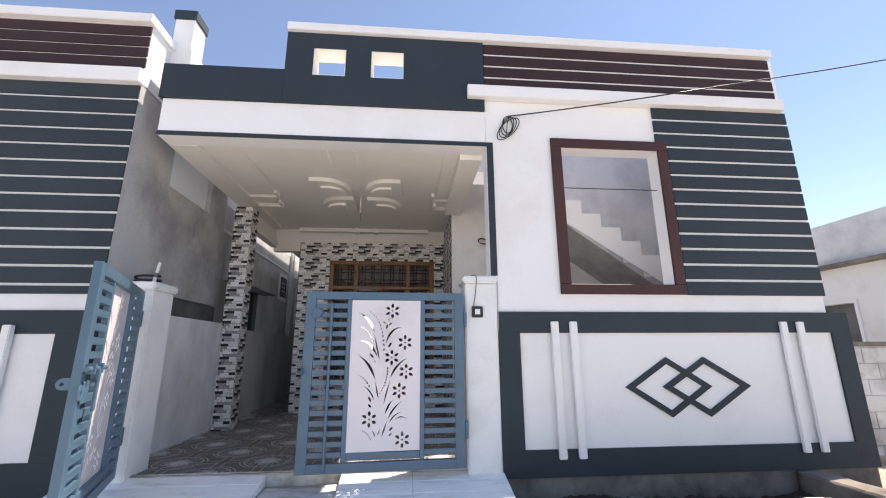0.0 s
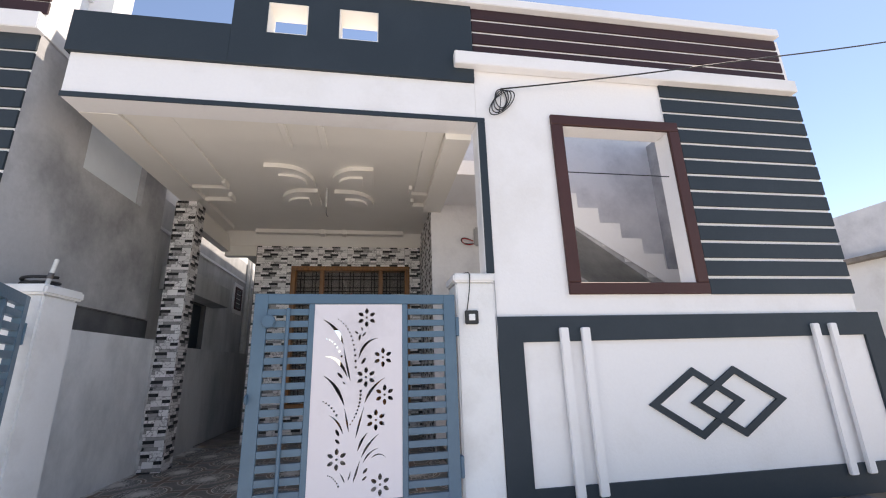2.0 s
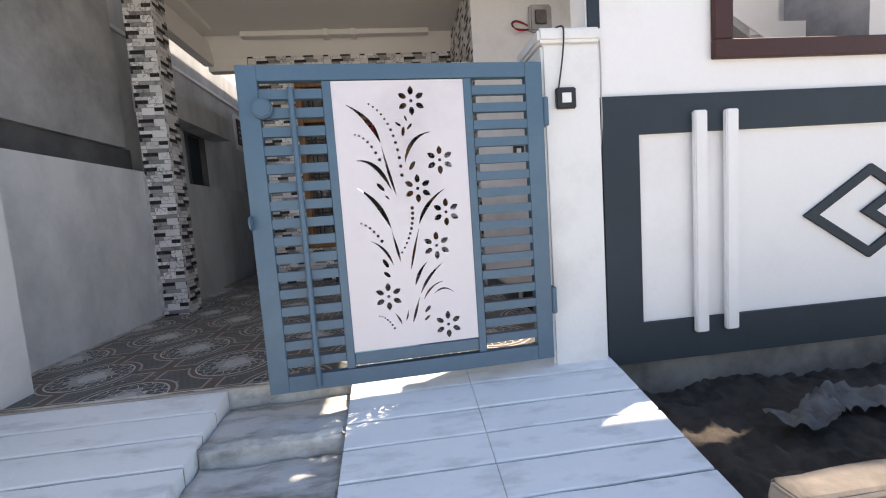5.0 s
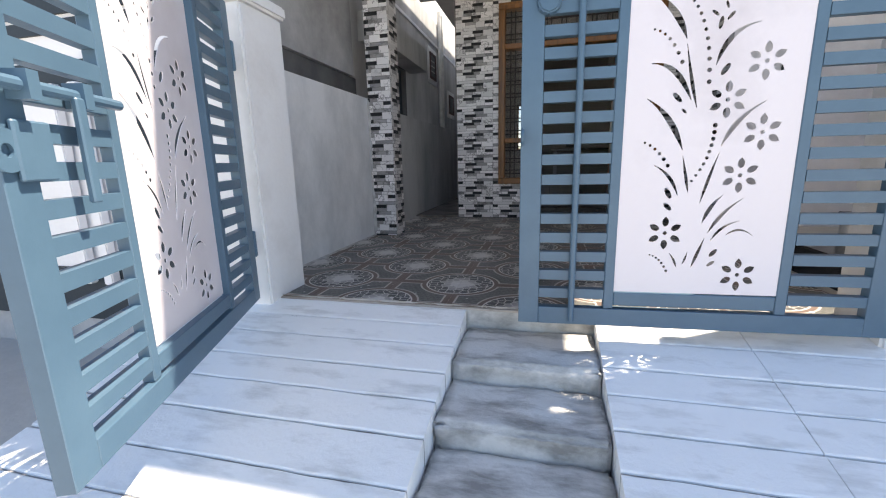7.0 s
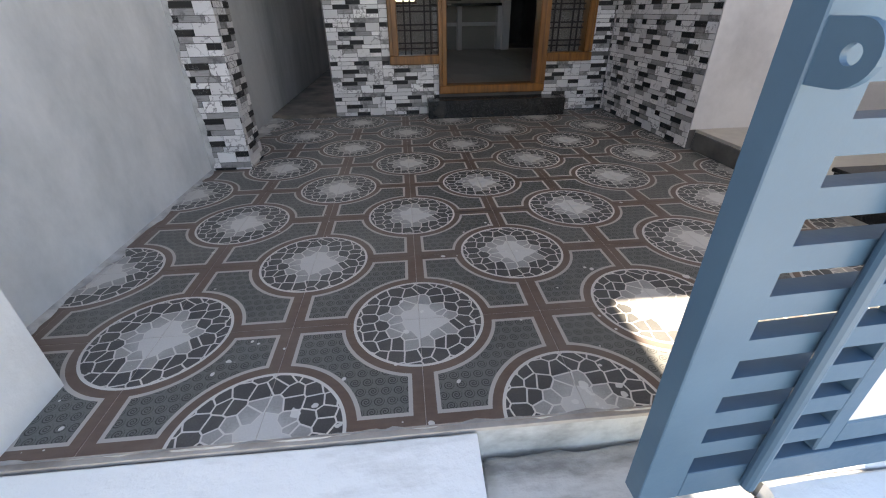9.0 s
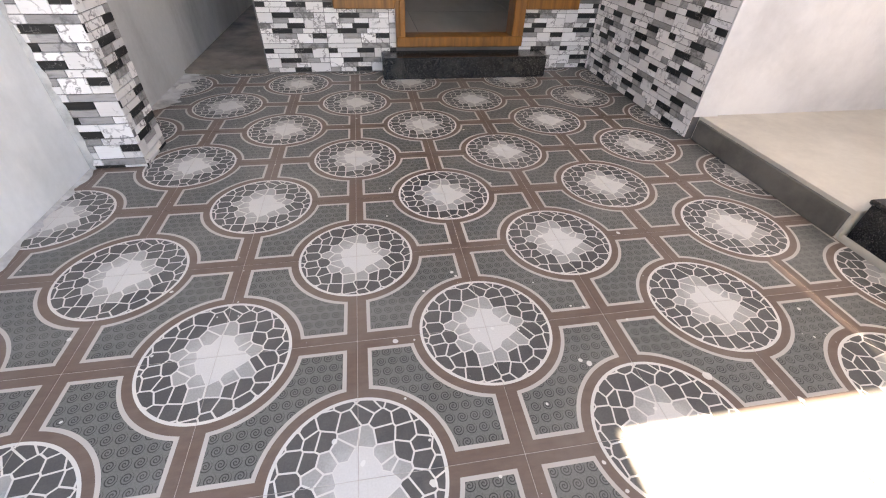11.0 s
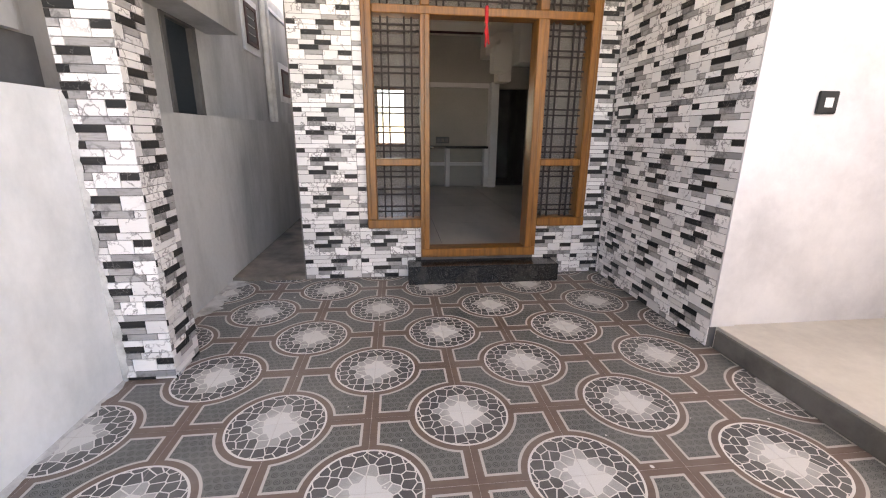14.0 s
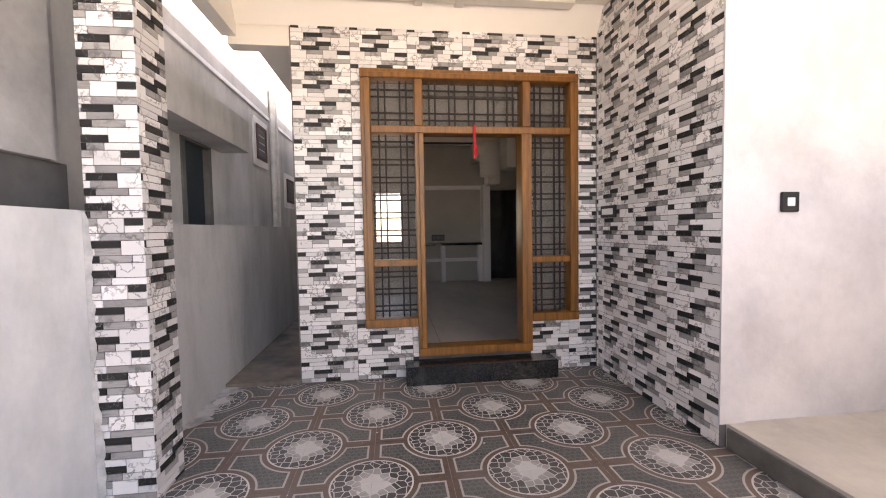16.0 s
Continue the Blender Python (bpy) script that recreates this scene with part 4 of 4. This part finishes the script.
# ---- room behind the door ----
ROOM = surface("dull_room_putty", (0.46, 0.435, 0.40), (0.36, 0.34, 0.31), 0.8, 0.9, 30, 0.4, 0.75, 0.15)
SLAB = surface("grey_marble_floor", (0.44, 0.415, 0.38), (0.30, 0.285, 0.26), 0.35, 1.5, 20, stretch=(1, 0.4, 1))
room_floor = setting("room_floor", boxes((-1.72, 2.6, 7.6, 12.4, 0.0, 0.184)), DARK_GREY, "dusty grey marble slab floor of the room", "floor")
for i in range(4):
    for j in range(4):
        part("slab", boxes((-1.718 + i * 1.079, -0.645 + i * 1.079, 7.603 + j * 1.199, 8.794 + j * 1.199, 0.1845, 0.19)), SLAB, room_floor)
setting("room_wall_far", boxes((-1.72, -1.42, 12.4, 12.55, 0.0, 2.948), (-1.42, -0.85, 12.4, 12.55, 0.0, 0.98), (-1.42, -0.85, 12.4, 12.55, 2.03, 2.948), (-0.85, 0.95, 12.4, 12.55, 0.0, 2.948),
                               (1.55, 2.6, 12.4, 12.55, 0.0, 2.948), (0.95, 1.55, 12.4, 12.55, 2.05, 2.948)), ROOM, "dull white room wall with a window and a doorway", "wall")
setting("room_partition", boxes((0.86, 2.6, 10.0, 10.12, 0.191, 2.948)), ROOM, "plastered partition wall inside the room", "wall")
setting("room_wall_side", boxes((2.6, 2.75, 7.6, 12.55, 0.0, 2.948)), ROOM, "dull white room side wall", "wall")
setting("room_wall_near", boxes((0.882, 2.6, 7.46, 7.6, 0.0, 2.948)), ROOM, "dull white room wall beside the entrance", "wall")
# walls coloured dark so that the far doorway looks unlit
setting("inner_room", boxes((0.9, 1.6, 14.0, 14.1, 0, 2.9), (0.80, 0.9, 12.55, 14.1, 0, 2.9), (1.6, 1.7, 12.55, 14.1, 0, 2.9), (0.9, 1.6, 12.55, 14.0, 2.8, 2.9), (0.9, 1.6, 12.55, 14.0, 0, 0.19)), DARK_GREY, "inner room behind the doorway, its dimness put into dark walls", "wall")
shelf = thing("wall_unit", (0.15, 12.3, 0.19), "white plastered wall unit with a dark stone shelf", "wall unit")
part("shelf", boxes((-0.6, 0.72, 12.15, 12.398, 0.93, 0.975)), GRANITE, shelf, "dark stone shelf")
for x in (-0.56, -0.10, 0.66):
    part("upright", boxes((x, x + 0.08, 12.2, 12.398, 0.191, 0.929)), WHITE, shelf)
part("panel", boxes((-0.479, -0.101, 12.25, 12.398, 0.60, 0.66)), WHITE, shelf)
part("panel", boxes((-0.019, 0.659, 12.25, 12.398, 0.60, 0.66)), WHITE, shelf)
part("panel", boxes((-0.6, 0.739, 12.3, 12.398, 2.05, 2.13)), WHITE, shelf)
part("pier", boxes((0.74, 0.88, 12.1, 12.398, 0.191, 2.13)), WHITE, shelf)
part("bracket", bevel(boxes((0.56, 0.82, 11.2, 11.55, 2.20, 2.60)), 0.015), CEILING, shelf, "stepped plaster bracket")
part("bracket", bevel(boxes((0.72, 0.95, 11.551, 11.9, 2.08, 2.75)), 0.015), CEILING, shelf, "stepped plaster bracket")
part("bracket", bevel(boxes((0.90, 1.3, 10.9, 11.4, 2.30, 2.94)), 0.015), CEILING, shelf, "stepped plaster bracket")
part("beam", boxes((0.56, 2.5, 11.901, 12.398, 2.55, 2.94)), CEILING, shelf)
board = thing("socket_board", (-0.14, 12.39, 1.08), "black framed socket board above the stone shelf", "switch")
part("frame", bevel(boxes((-0.275, -0.01, 12.376, 12.398, 1.02, 1.145)), 0.004, 1), BLACK, board)
for k in range(3):
    part("socket", boxes((-0.245 + k * 0.075, -0.185 + k * 0.075, 12.371, 12.3755, 1.05, 1.115)), STEEL, board)
tall = thing("switch_strip", (0.63, 9.98, 1.5), "tall black switch strip on the room partition", "switch")
part("frame", bevel(boxes((0.965, 1.03, 9.982, 9.999, 1.42, 1.82)), 0.004, 1), BLACK, tall)
for k in range(2):
    part("switch", boxes((0.975, 1.02, 9.977, 9.9815, 1.52 + k * 0.12, 1.60 + k * 0.12)), SWITCH, tall)
cove = thing("ceiling_cove", (0.4, 10.0, 2.9), "stepped white plaster cove on the room ceiling", "cove")
part("ring", boxes((-0.9, 0.6, 8.6, 8.8, 2.80, 2.949), (-0.9, 0.6, 11.4, 11.6, 2.80, 2.949), (-0.9, -0.7, 8.801, 11.399, 2.80, 2.949), (0.4, 0.6, 8.801, 11.399, 2.80, 2.949)), CEILING, cove)
part("trim", boxes((-0.7, 0.4, 11.36, 11.398, 2.77, 2.80), (-0.7, 0.4, 8.802, 8.84, 2.77, 2.80)), BROWN_TRIM, cove)
setting("window_2", boxes((-1.42, -1.38, 12.42, 12.48, 0.98, 2.03), (-0.89, -0.85, 12.42, 12.48, 0.98, 2.03), (-1.38, -0.89, 12.42, 12.48, 1.99, 2.03), (-1.38, -0.89, 12.42, 12.48, 0.98, 1.02)), WOOD, "bright far window in a wooden frame", "window")

# ---- neighbouring house beside the porch ----
nb = thing("neighbour_house", (-5, 6, -0.4), "neighbouring house with grey striped front and plastered side", "house")
NX = -2.69
BX = -2.72
part("front_block", boxes((-9, NX, F, 6.24, -0.42, 3.62)), PLASTER, nb, "bare grey cement plaster")
part("rear_wall", boxes((-9, BX, 6.242, 7.5, -0.42, 3.2)), GREY_WALL, nb)
part("rear_wall", boxes((-9, BX, 7.501, 8.05, 2.08, 3.2)), GREY_WALL, nb)
part("rear_wall", boxes((-9, BX, 8.051, 13.2, -0.42, 3.2)), GREY_WALL, nb)
part("rear_parapet", boxes((-9, BX - 0.04, 6.242, 13.2, 3.201, 3.75)), WHITE_OLD, nb)
part("parapet", boxes((-9, -2.62, F, 6.24, 3.621, 4.29)), WHITE_OLD, nb)
part("coping", bevel(boxes((-9, -2.585, F - 0.075, 6.15, 4.291, 4.39)), 0.006), WHITE, nb)
part("ledge", bevel(boxes((-9, -2.585, F - 0.10, F - 0.002, 3.575, 3.73)), 0.006), WHITE, nb)
part("groove", boxes((-9, -2.618, F - 0.004, F - 0.001, 1.35, 3.62), (-9, -2.618, F - 0.004, F - 0.001, 3.80, 4.33)), WHITE, nb)
for k in range(13):
    a = 3.42 - k * 0.168
    part("board", boxes((-9, -2.614, F - 0.022, F - 0.005, max(a + 0.013, 1.49), a + 0.155)), SLATE, nb)
for k in range(4):
    a = 3.775 + k * 0.126
    part("board", boxes((-9, -2.606, F - 0.022, F - 0.005, a + 0.01, a + 0.116)), MAROON, nb)
part("border", boxes((-9, -2.618, F - 0.022, F - 0.001, 1.148, 1.345), (-9, -2.618, F - 0.022, F - 0.001, -0.2, 0.137), (-2.91, -2.618, F - 0.022, F - 0.001, 0.138, 1.147)), SLATE, nb)
part("panel", boxes((-9, -2.911, F - 0.006, F - 0.001, 0.138, 1.147)), WHITE, nb)
for x in (-3.30, -3.48):
    part("bar", bevel(boxes((x, x + 0.07, F - 0.075, F - 0.0225, 0.05, 1.22)), 0.006), WHITE, nb)
for row in ((F, 4.66, 1.61, 3.60), (5.64, 6.12, 1.61, 3.60), (4.661, 5.639, 1.61, 2.815)):
    part("plaster_coat", boxes((NX + 0.0005, -2.62, *row)), PLASTER, nb, "thick grey plaster coat")
# panel coloured bluish white to carry the sky's brightness
part("blind_window", boxes((NX + 0.0005, NX + 0.008, 4.661, 5.639, 2.816, 3.6)), SKY_WHITE, nb, "blind window panel with sky light put into its colour")
part("dark_strip", boxes((NX + 0.0005, -2.66, F + 0.03, 6.24, 0.9, 1.609)), DARK_GREY, nb, "dark strip below the plaster coat")
part("sunshade", boxes((BX + 0.001, -2.45, 6.5, 8.3, 2.04, 2.34)), GREY_WALL, nb)
leaf = part("door", boxes((BX - 0.07, BX - 0.04, 7.502, 8.049, -0.2, 2.079)), SLATE, nb, "dark closed door")
part("frame", boxes((BX - 0.0395, BX + 0.012, 7.502, 7.56, -0.2, 2.02), (BX - 0.0395, BX + 0.012, 7.99, 8.049, -0.2, 2.02), (BX - 0.0395, BX + 0.012, 7.502, 8.049, 2.021, 2.079)), DARK_GREY, leaf)
for y0, y1, z0, z1 in ((9.35, 9.75, 2.17, 2.6), (10.76, 11.2, 1.72, 2.09)):
    w = part("window", boxes((BX + 0.001, BX + 0.02, y0 - 0.08, y1 + 0.08, z0 - 0.08, z1 + 0.08)), PUTTY, nb)
    part("frame", boxes((BX + 0.0205, BX + 0.035, y0, y1, z0, z0 + 0.04), (BX + 0.0205, BX + 0.035, y0, y1, z1 - 0.04, z1), (BX + 0.0205, BX + 0.035, y0, y0 + 0.05, z0 + 0.04, z1 - 0.04), (BX + 0.0205, BX + 0.035, y1 - 0.05, y1, z0 + 0.04, z1 - 0.04)), BROWN_TRIM, w)
    for k in range(4):
        zz = z0 + 0.04 + (z1 - z0 - 0.08) * (k + 0.5) / 4
        part("louvre", boxes((BX + 0.021, BX + 0.029, y0 + 0.05, y1 - 0.05, zz - 0.035, zz + 0.035)), DARK_GREY, w)
part("band", boxes((BX + 0.001, BX + 0.02, 6.2, 13.2, 2.77, 2.81)), PUTTY, nb)
part("drain_pipe", rods([((BX + 0.04, 10.0, -0.3), (BX + 0.04, 10.0, 3.4))], 0.035), CONDUIT, nb)
part("drain_pipe", rods([((BX + 0.04, 10.2, -0.3), (BX + 0.04, 10.2, 3.4))], 0.025), CONDUIT, nb)
setting("roof_overhang", boxes((-2.28, -1.852, 7.602, 12.7, 2.96, 3.08)), CEILING, "plastered roof overhang above the side passage", "roof")
# added on the roof edge only to shade the neighbour's rear wall
setting("roof_parapet_shade", boxes((-2.05, -1.95, 7.402, 12.7, 3.45, 4.4)), WHITE_OLD, "added parapet that keeps sun off the passage wall", "parapet")

# ---- street side ----
setting("planter_wall", worn(boxes((0.935, 2.858, 2.83, 2.96, -0.43, -0.085)), 20, 0.008), CONCRETE, "rough cement kerb wall of the planting strip", "kerb")


def heap(x0, x1, y0, y1, z, rise, step, fine=0.012):
    """A smooth uneven sheet of loose ground with crumbs on it."""
    bm = bmesh.new()
    n, m = int((x1 - x0) / step), int((y1 - y0) / step)
    grid = []
    for i in range(n + 1):
        row = []
        for j in range(m + 1):
            x, y = x0 + (x1 - x0) * i / n, y0 + (y1 - y0) * j / m
            h = rise * noise.fractal(Vector((x * 1.7, y * 1.7, 3.1)), 0.9, 2.0, 4) + fine * noise.fractal(Vector((x * 14, y * 14, 7)), 0.7, 2.1, 4)
            row.append(bm.verts.new((x, y, z + h)))
        grid.append(row)
    for i in range(n):
        for j in range(m):
            bm.faces.new((grid[i][j], grid[i + 1][j], grid[i + 1][j + 1], grid[i][j + 1])).smooth = True
    return bm


tagged(part("soil", heap(0.94, 4.5, 2.95, 3.96, -0.27, 0.06, 0.018, 0.026), SOIL), "loose dark soil with crumbs in the planting strip", "soil", kind="stuff")
pit = thing("cement_chamber", (3.5, 3.0, -0.42), "open rough cement chamber beside the planting strip", "chamber")
for row in ((2.86, 4.3, 2.46, 2.56, -0.42, -0.085), (2.86, 2.99, 2.5605, 2.96, -0.42, -0.086), (3.41, 3.53, 2.561, 3.15, -0.42, -0.09), (3.64, 3.85, 2.92, 3.92, -0.42, -0.085), (4.2, 4.3, 2.561, 3.4, -0.42, -0.09)):
    part("side", worn(boxes(row), 14, 0.008), CONCRETE, pit)
part("block", worn(boxes((2.80, 3.14, 2.97, 3.12, -0.40, -0.05)), 8, 0.012), RAMP, pit, "pale cement block")
rag = heap(1.45, 2.22, 3.36, 3.52, -0.19, 0.06, 0.02, 0.05)
for v in rag.verts:
    v.co.y += 0.05 * math.sin(v.co.x * 11) + 0.05 * (v.co.x - 1.45)
tagged(part("cement_sack", rag, surface("sack_grey", (0.15, 0.14, 0.13), (0.07, 0.065, 0.06), 0.8, 8, 40)), "crumpled grey cement sack lying on the soil", "sack")
tagged(part("rubble", heap(4.6, 16, 2.2, 5.22, -0.36, 0.10, 0.06, 0.09), surface("sandy_rubble", (0.42, 0.36, 0.28), (0.24, 0.20, 0.16), 0.95, 3, 25, bump=0.8)), "sunlit sandy rubble beside the house", "rubble", kind="stuff")

BLOCK = surface("whitewashed_block", (0.66, 0.66, 0.66), (0.26, 0.25, 0.24), 0.9, 2.4, 25, 0.42, 0.72, 0.8)
yard = setting("yard_wall", boxes((4.9, 17, 5.24, 5.40, -0.42, 1.02)), BLOCK, "whitewashed concrete block yard wall", "wall")
part("coping", boxes((4.9, 17, 5.2, 5.42, 1.021, 1.08)), CONCRETE, yard)
rng = random.Random(4)
for r in range(7):
    x = 4.9 + (0.2 if r % 2 else 0)
    while x < 12:
        part("block", boxes((x + 0.008, x + 0.392, 5.222 + rng.uniform(-0.004, 0.004), 5.239, -0.4 + r * 0.2 + 0.006, -0.4 + r * 0.2 + 0.194)), BLOCK, yard)
        x += 0.4
far = thing("pale_house", (12, 9, -0.42), "pale weathered single-storey house behind the yard wall", "house")
for row in ((9.0, 16, 5.45, 7.56, -0.42, 2.62), (9.0, 16, 8.6, 14, -0.42, 2.62), (9.0, 16, 7.561, 8.599, -0.42, 0.9), (9.0, 16, 7.561, 8.599, 1.95, 2.62)):
    part("wall", boxes(row), WHITE_OLD, far)
part("parapet", boxes((8.96, 16, 5.40, 14, 2.70, 3.58)), LIME, far, "grey weathered parapet")
part("sunshade", boxes((8.80, 15.9, 5.38, 14, 2.621, 2.699)), CONCRETE, far)
# dark sheet stands in for the shade inside the opening
hole = part("window", boxes((9.16, 9.2, 7.62, 8.54, 0.96, 1.89)), DARK_GREY, far, "dark sheet painting the unlit window opening")
part("frame", boxes((8.97, 9.159, 7.561, 7.62, 0.901, 1.949), (8.97, 9.159, 8.54, 8.599, 0.901, 1.949), (8.97, 9.159, 7.621, 8.539, 1.89, 1.949), (8.97, 9.159, 7.621, 8.539, 0.901, 0.96)), WHITE, hole, "white window surround")

coil = thing("service_wire", (1.05, 3.9, 3.5), "black service wire coiled on the wall and strung to the street", "wire")
wire("span", [(1.10, 3.9, 3.40), (1.6, 3.85, 3.46), (2.6, 3.75, 3.60), (3.8, 3.62, 3.80), (5.4, 3.5, 4.05), (8.5, 3.2, 4.75), (14, 2.8, 6.3)], 0.007, BLACK, coil)
for k in range(4):
    wire("loop", [(1.10 + (0.055 + 0.012 * k) * math.cos(a) + 0.03 * k * math.sin(a), 3.915 - 0.008 * k, 3.31 + (0.10 + 0.012 * k) * math.sin(a) - 0.02 * k) for a in [i * math.pi / 6 + k for i in range(13)]], 0.005, BLACK, coil)
wire("tail", [(1.12, 3.90, 3.40), (1.08, 3.895, 3.30), (1.10, 3.905, 3.22), (1.06, 3.91, 3.14)], 0.004, BLACK, coil)
setting("window_wire", rods([((1.655, 4.0, 2.65), (2.73, 4.0, 2.65))], 0.005), BLACK, "black wire across the open window", "wire")

# ---- brick-print cladding ----
# one printed tile of nine courses: course, courses high, start and end along the tile, tone
PIECES = ((0, 1, 0, .55, 0), (0, 1, .55, 1, 1), (1, 1, 0, .14, 2), (1, 1, .14, .46, 0), (1, 1, .46, .74, 2), (1, 2, .74, 1, 0),
          (2, 1, 0, .20, 0), (2, 1, .20, .50, 0), (2, 1, .50, .74, 1), (3, 2, 0, .22, 0), (3, 1, .22, .54, 2), (3, 1, .54, .84, 1), (3, 1, .84, 1, 0))
PIECES_LOW = ((4, 1, .22, .45, 1), (4, 1, .45, .68, 0), (4, 2, .68, 1, 0), (5, 1, 0, .16, 1), (5, 1, .16, .42, 0), (5, 1, .42, .68, 2),
              (6, 1, 0, .18, 0), (6, 1, .18, .48, 2), (6, 1, .48, .64, 1), (6, 1, .64, 1, 0),
              (7, 2, 0, .26, 0), (7, 1, .26, .54, 1), (7, 2, .54, .78, 0), (7, 1, .78, 1, 2), (8, 1, .26, .54, 0), (8, 1, .78, 1, 0))
COURSES = 9
BRICKS = (BRICK_WHITE, BRICK_GREY, BRICK_BLACK)
cache = {}


def brick_mesh(w, h, kind):
    key = (round(w, 3), round(h, 3), kind)
    if key not in cache:
        bm = boxes((-w / 2, w / 2, -0.006, 0.0, -h / 2, h / 2))
        bmesh.ops.recalc_face_normals(bm, faces=bm.faces)
        me = bpy.data.meshes.new("brick")
        bm.to_mesh(me)
        bm.free()
        me.materials.append(BRICKS[kind])
        cache[key] = me
    return cache[key]


def clad(parent, corner, turn, width, top, holes=(), u0=0.0, z0=0.21, low=0.0, limit=300):
    """Lays printed bricks on a wall face that starts at corner and runs along +x turned about z."""
    TW, TH, J = 0.462, 0.304, 0.0038
    rows = []
    i0, j0 = math.floor(-u0 / TW) - 1, math.floor(-z0 / TH) - 1
    for i in range(i0, int((width - u0) / TW) + 2):
        for j in range(j0, int((top - z0) / TH) + 2):
            for r, span, a, b, kind in PIECES + PIECES_LOW:
                ua, ub = u0 + (i + a) * TW, u0 + (i + b) * TW
                zb = z0 + (j + 1) * TH - r * TH / COURSES
                za = zb - span * TH / COURSES
                ua, ub, za, zb = max(ua, 0), min(ub, width), max(za, low), min(zb, top)
                for hx0, hx1, hz0, hz1 in holes:
                    if ua < hx1 and ub > hx0 and za < hz1 and zb > hz0:
                        cuts = ((hx1 - ua, 0), (ub - hx0, 1), (hz1 - za, 2), (zb - hz0, 3))
                        side = min(cuts)[1]
                        if side == 0: ua = hx1
                        if side == 1: ub = hx0
                        if side == 2: za = hz1
                        if side == 3: zb = hz0
                if ub - ua < 0.012 or zb - za < 0.008:
                    continue
                rows.append((ua + J / 2, ub - J / 2, za + J / 2, zb - J / 2, kind))
    rows.sort(key=lambda q: abs((q[2] + q[3]) / 2 - 1.1))
    m = Matrix.Translation(corner) @ Matrix.Rotation(turn, 4, "Z")
    for ua, ub, za, zb, kind in rows[:limit]:
        ob = new("brick", brick_mesh(ub - ua, zb - za, kind))
        ob.parent = parent
        ob.matrix_basis = Matrix.Translation(-ORIGIN.get(parent.name, Vector())) @ m @ Matrix.Translation(((ua + ub) / 2, 0, (za + zb) / 2))
    for kind in range(3):
        rest = [q for q in rows[limit:] if q[4] == kind]
        if rest:
            bm = bmesh.new()
            for ua, ub, za, zb, _ in rest:
                box(bm, ua, ub, -0.006, 0.0, za, zb, m)
            tagged(part("bricks", bm, BRICKS[kind], parent), kind="stuff")


clad(bpy.data.objects["wall_tiled_back"], (-1.85, 7.459, 0), 0.0, 2.578, 2.899, ((0.548, 2.392, 0.445, 2.567), (0.984, 1.97, -0.1, 0.5)), u0=0.01)
clad(bpy.data.objects["wall_tiled_side"], (0.734, 7.452, 0), -math.pi / 2, 1.404, 3.095, u0=0.03)
col = thing("porch_column", (-2.315, 6.14, 0), "square porch column clad in black and white brick tiles", "column")
part("core", boxes((-2.436, -2.2, 6.012, 6.26, 0.001, 3.053)), GROUT, col)
clad(col, (-2.436, 6.011, 0), 0.0, 0.242, 3.051, u0=-0.2, z0=0.05, low=0.002)
clad(col, (-2.199, 6.006, 0), math.pi / 2, 0.255, 3.051, u0=-0.05, z0=0.05, low=0.002)

# ---- floor tiles ----
floor_ob = bpy.data.objects["floor"]
tile_cache = {}
for i in range(-4, 6):
    for j in range(-3, 8):
        x0, x1 = max(TX + i * TILE, -2.438), min(TX + (i + 1) * TILE, 0.778)
        y0, y1 = max(TY + j * TILE, 3.982), min(TY + (j + 1) * TILE, 7.456)
        if x1 - x0 < 0.02 or y1 - y0 < 0.02:
            continue
        key = (round(x1 - x0, 3), round(y1 - y0, 3))
        if key not in tile_cache:
            bm = bevel(boxes((-key[0] / 2 + 0.0006, key[0] / 2 - 0.0006, -key[1] / 2 + 0.0006, key[1] / 2 - 0.0006, -0.0078, 0.0)), 0.0012, 1)
            me = bpy.data.meshes.new("tile")
            bm.to_mesh(me)
            bm.free()
            me.materials.append(FLOOR_TILE)
            tile_cache[key] = me
        ob = new("tile", tile_cache[key])
        ob.parent = floor_ob
        ob.location = ((x0 + x1) / 2, (y0 + y1) / 2, 0)
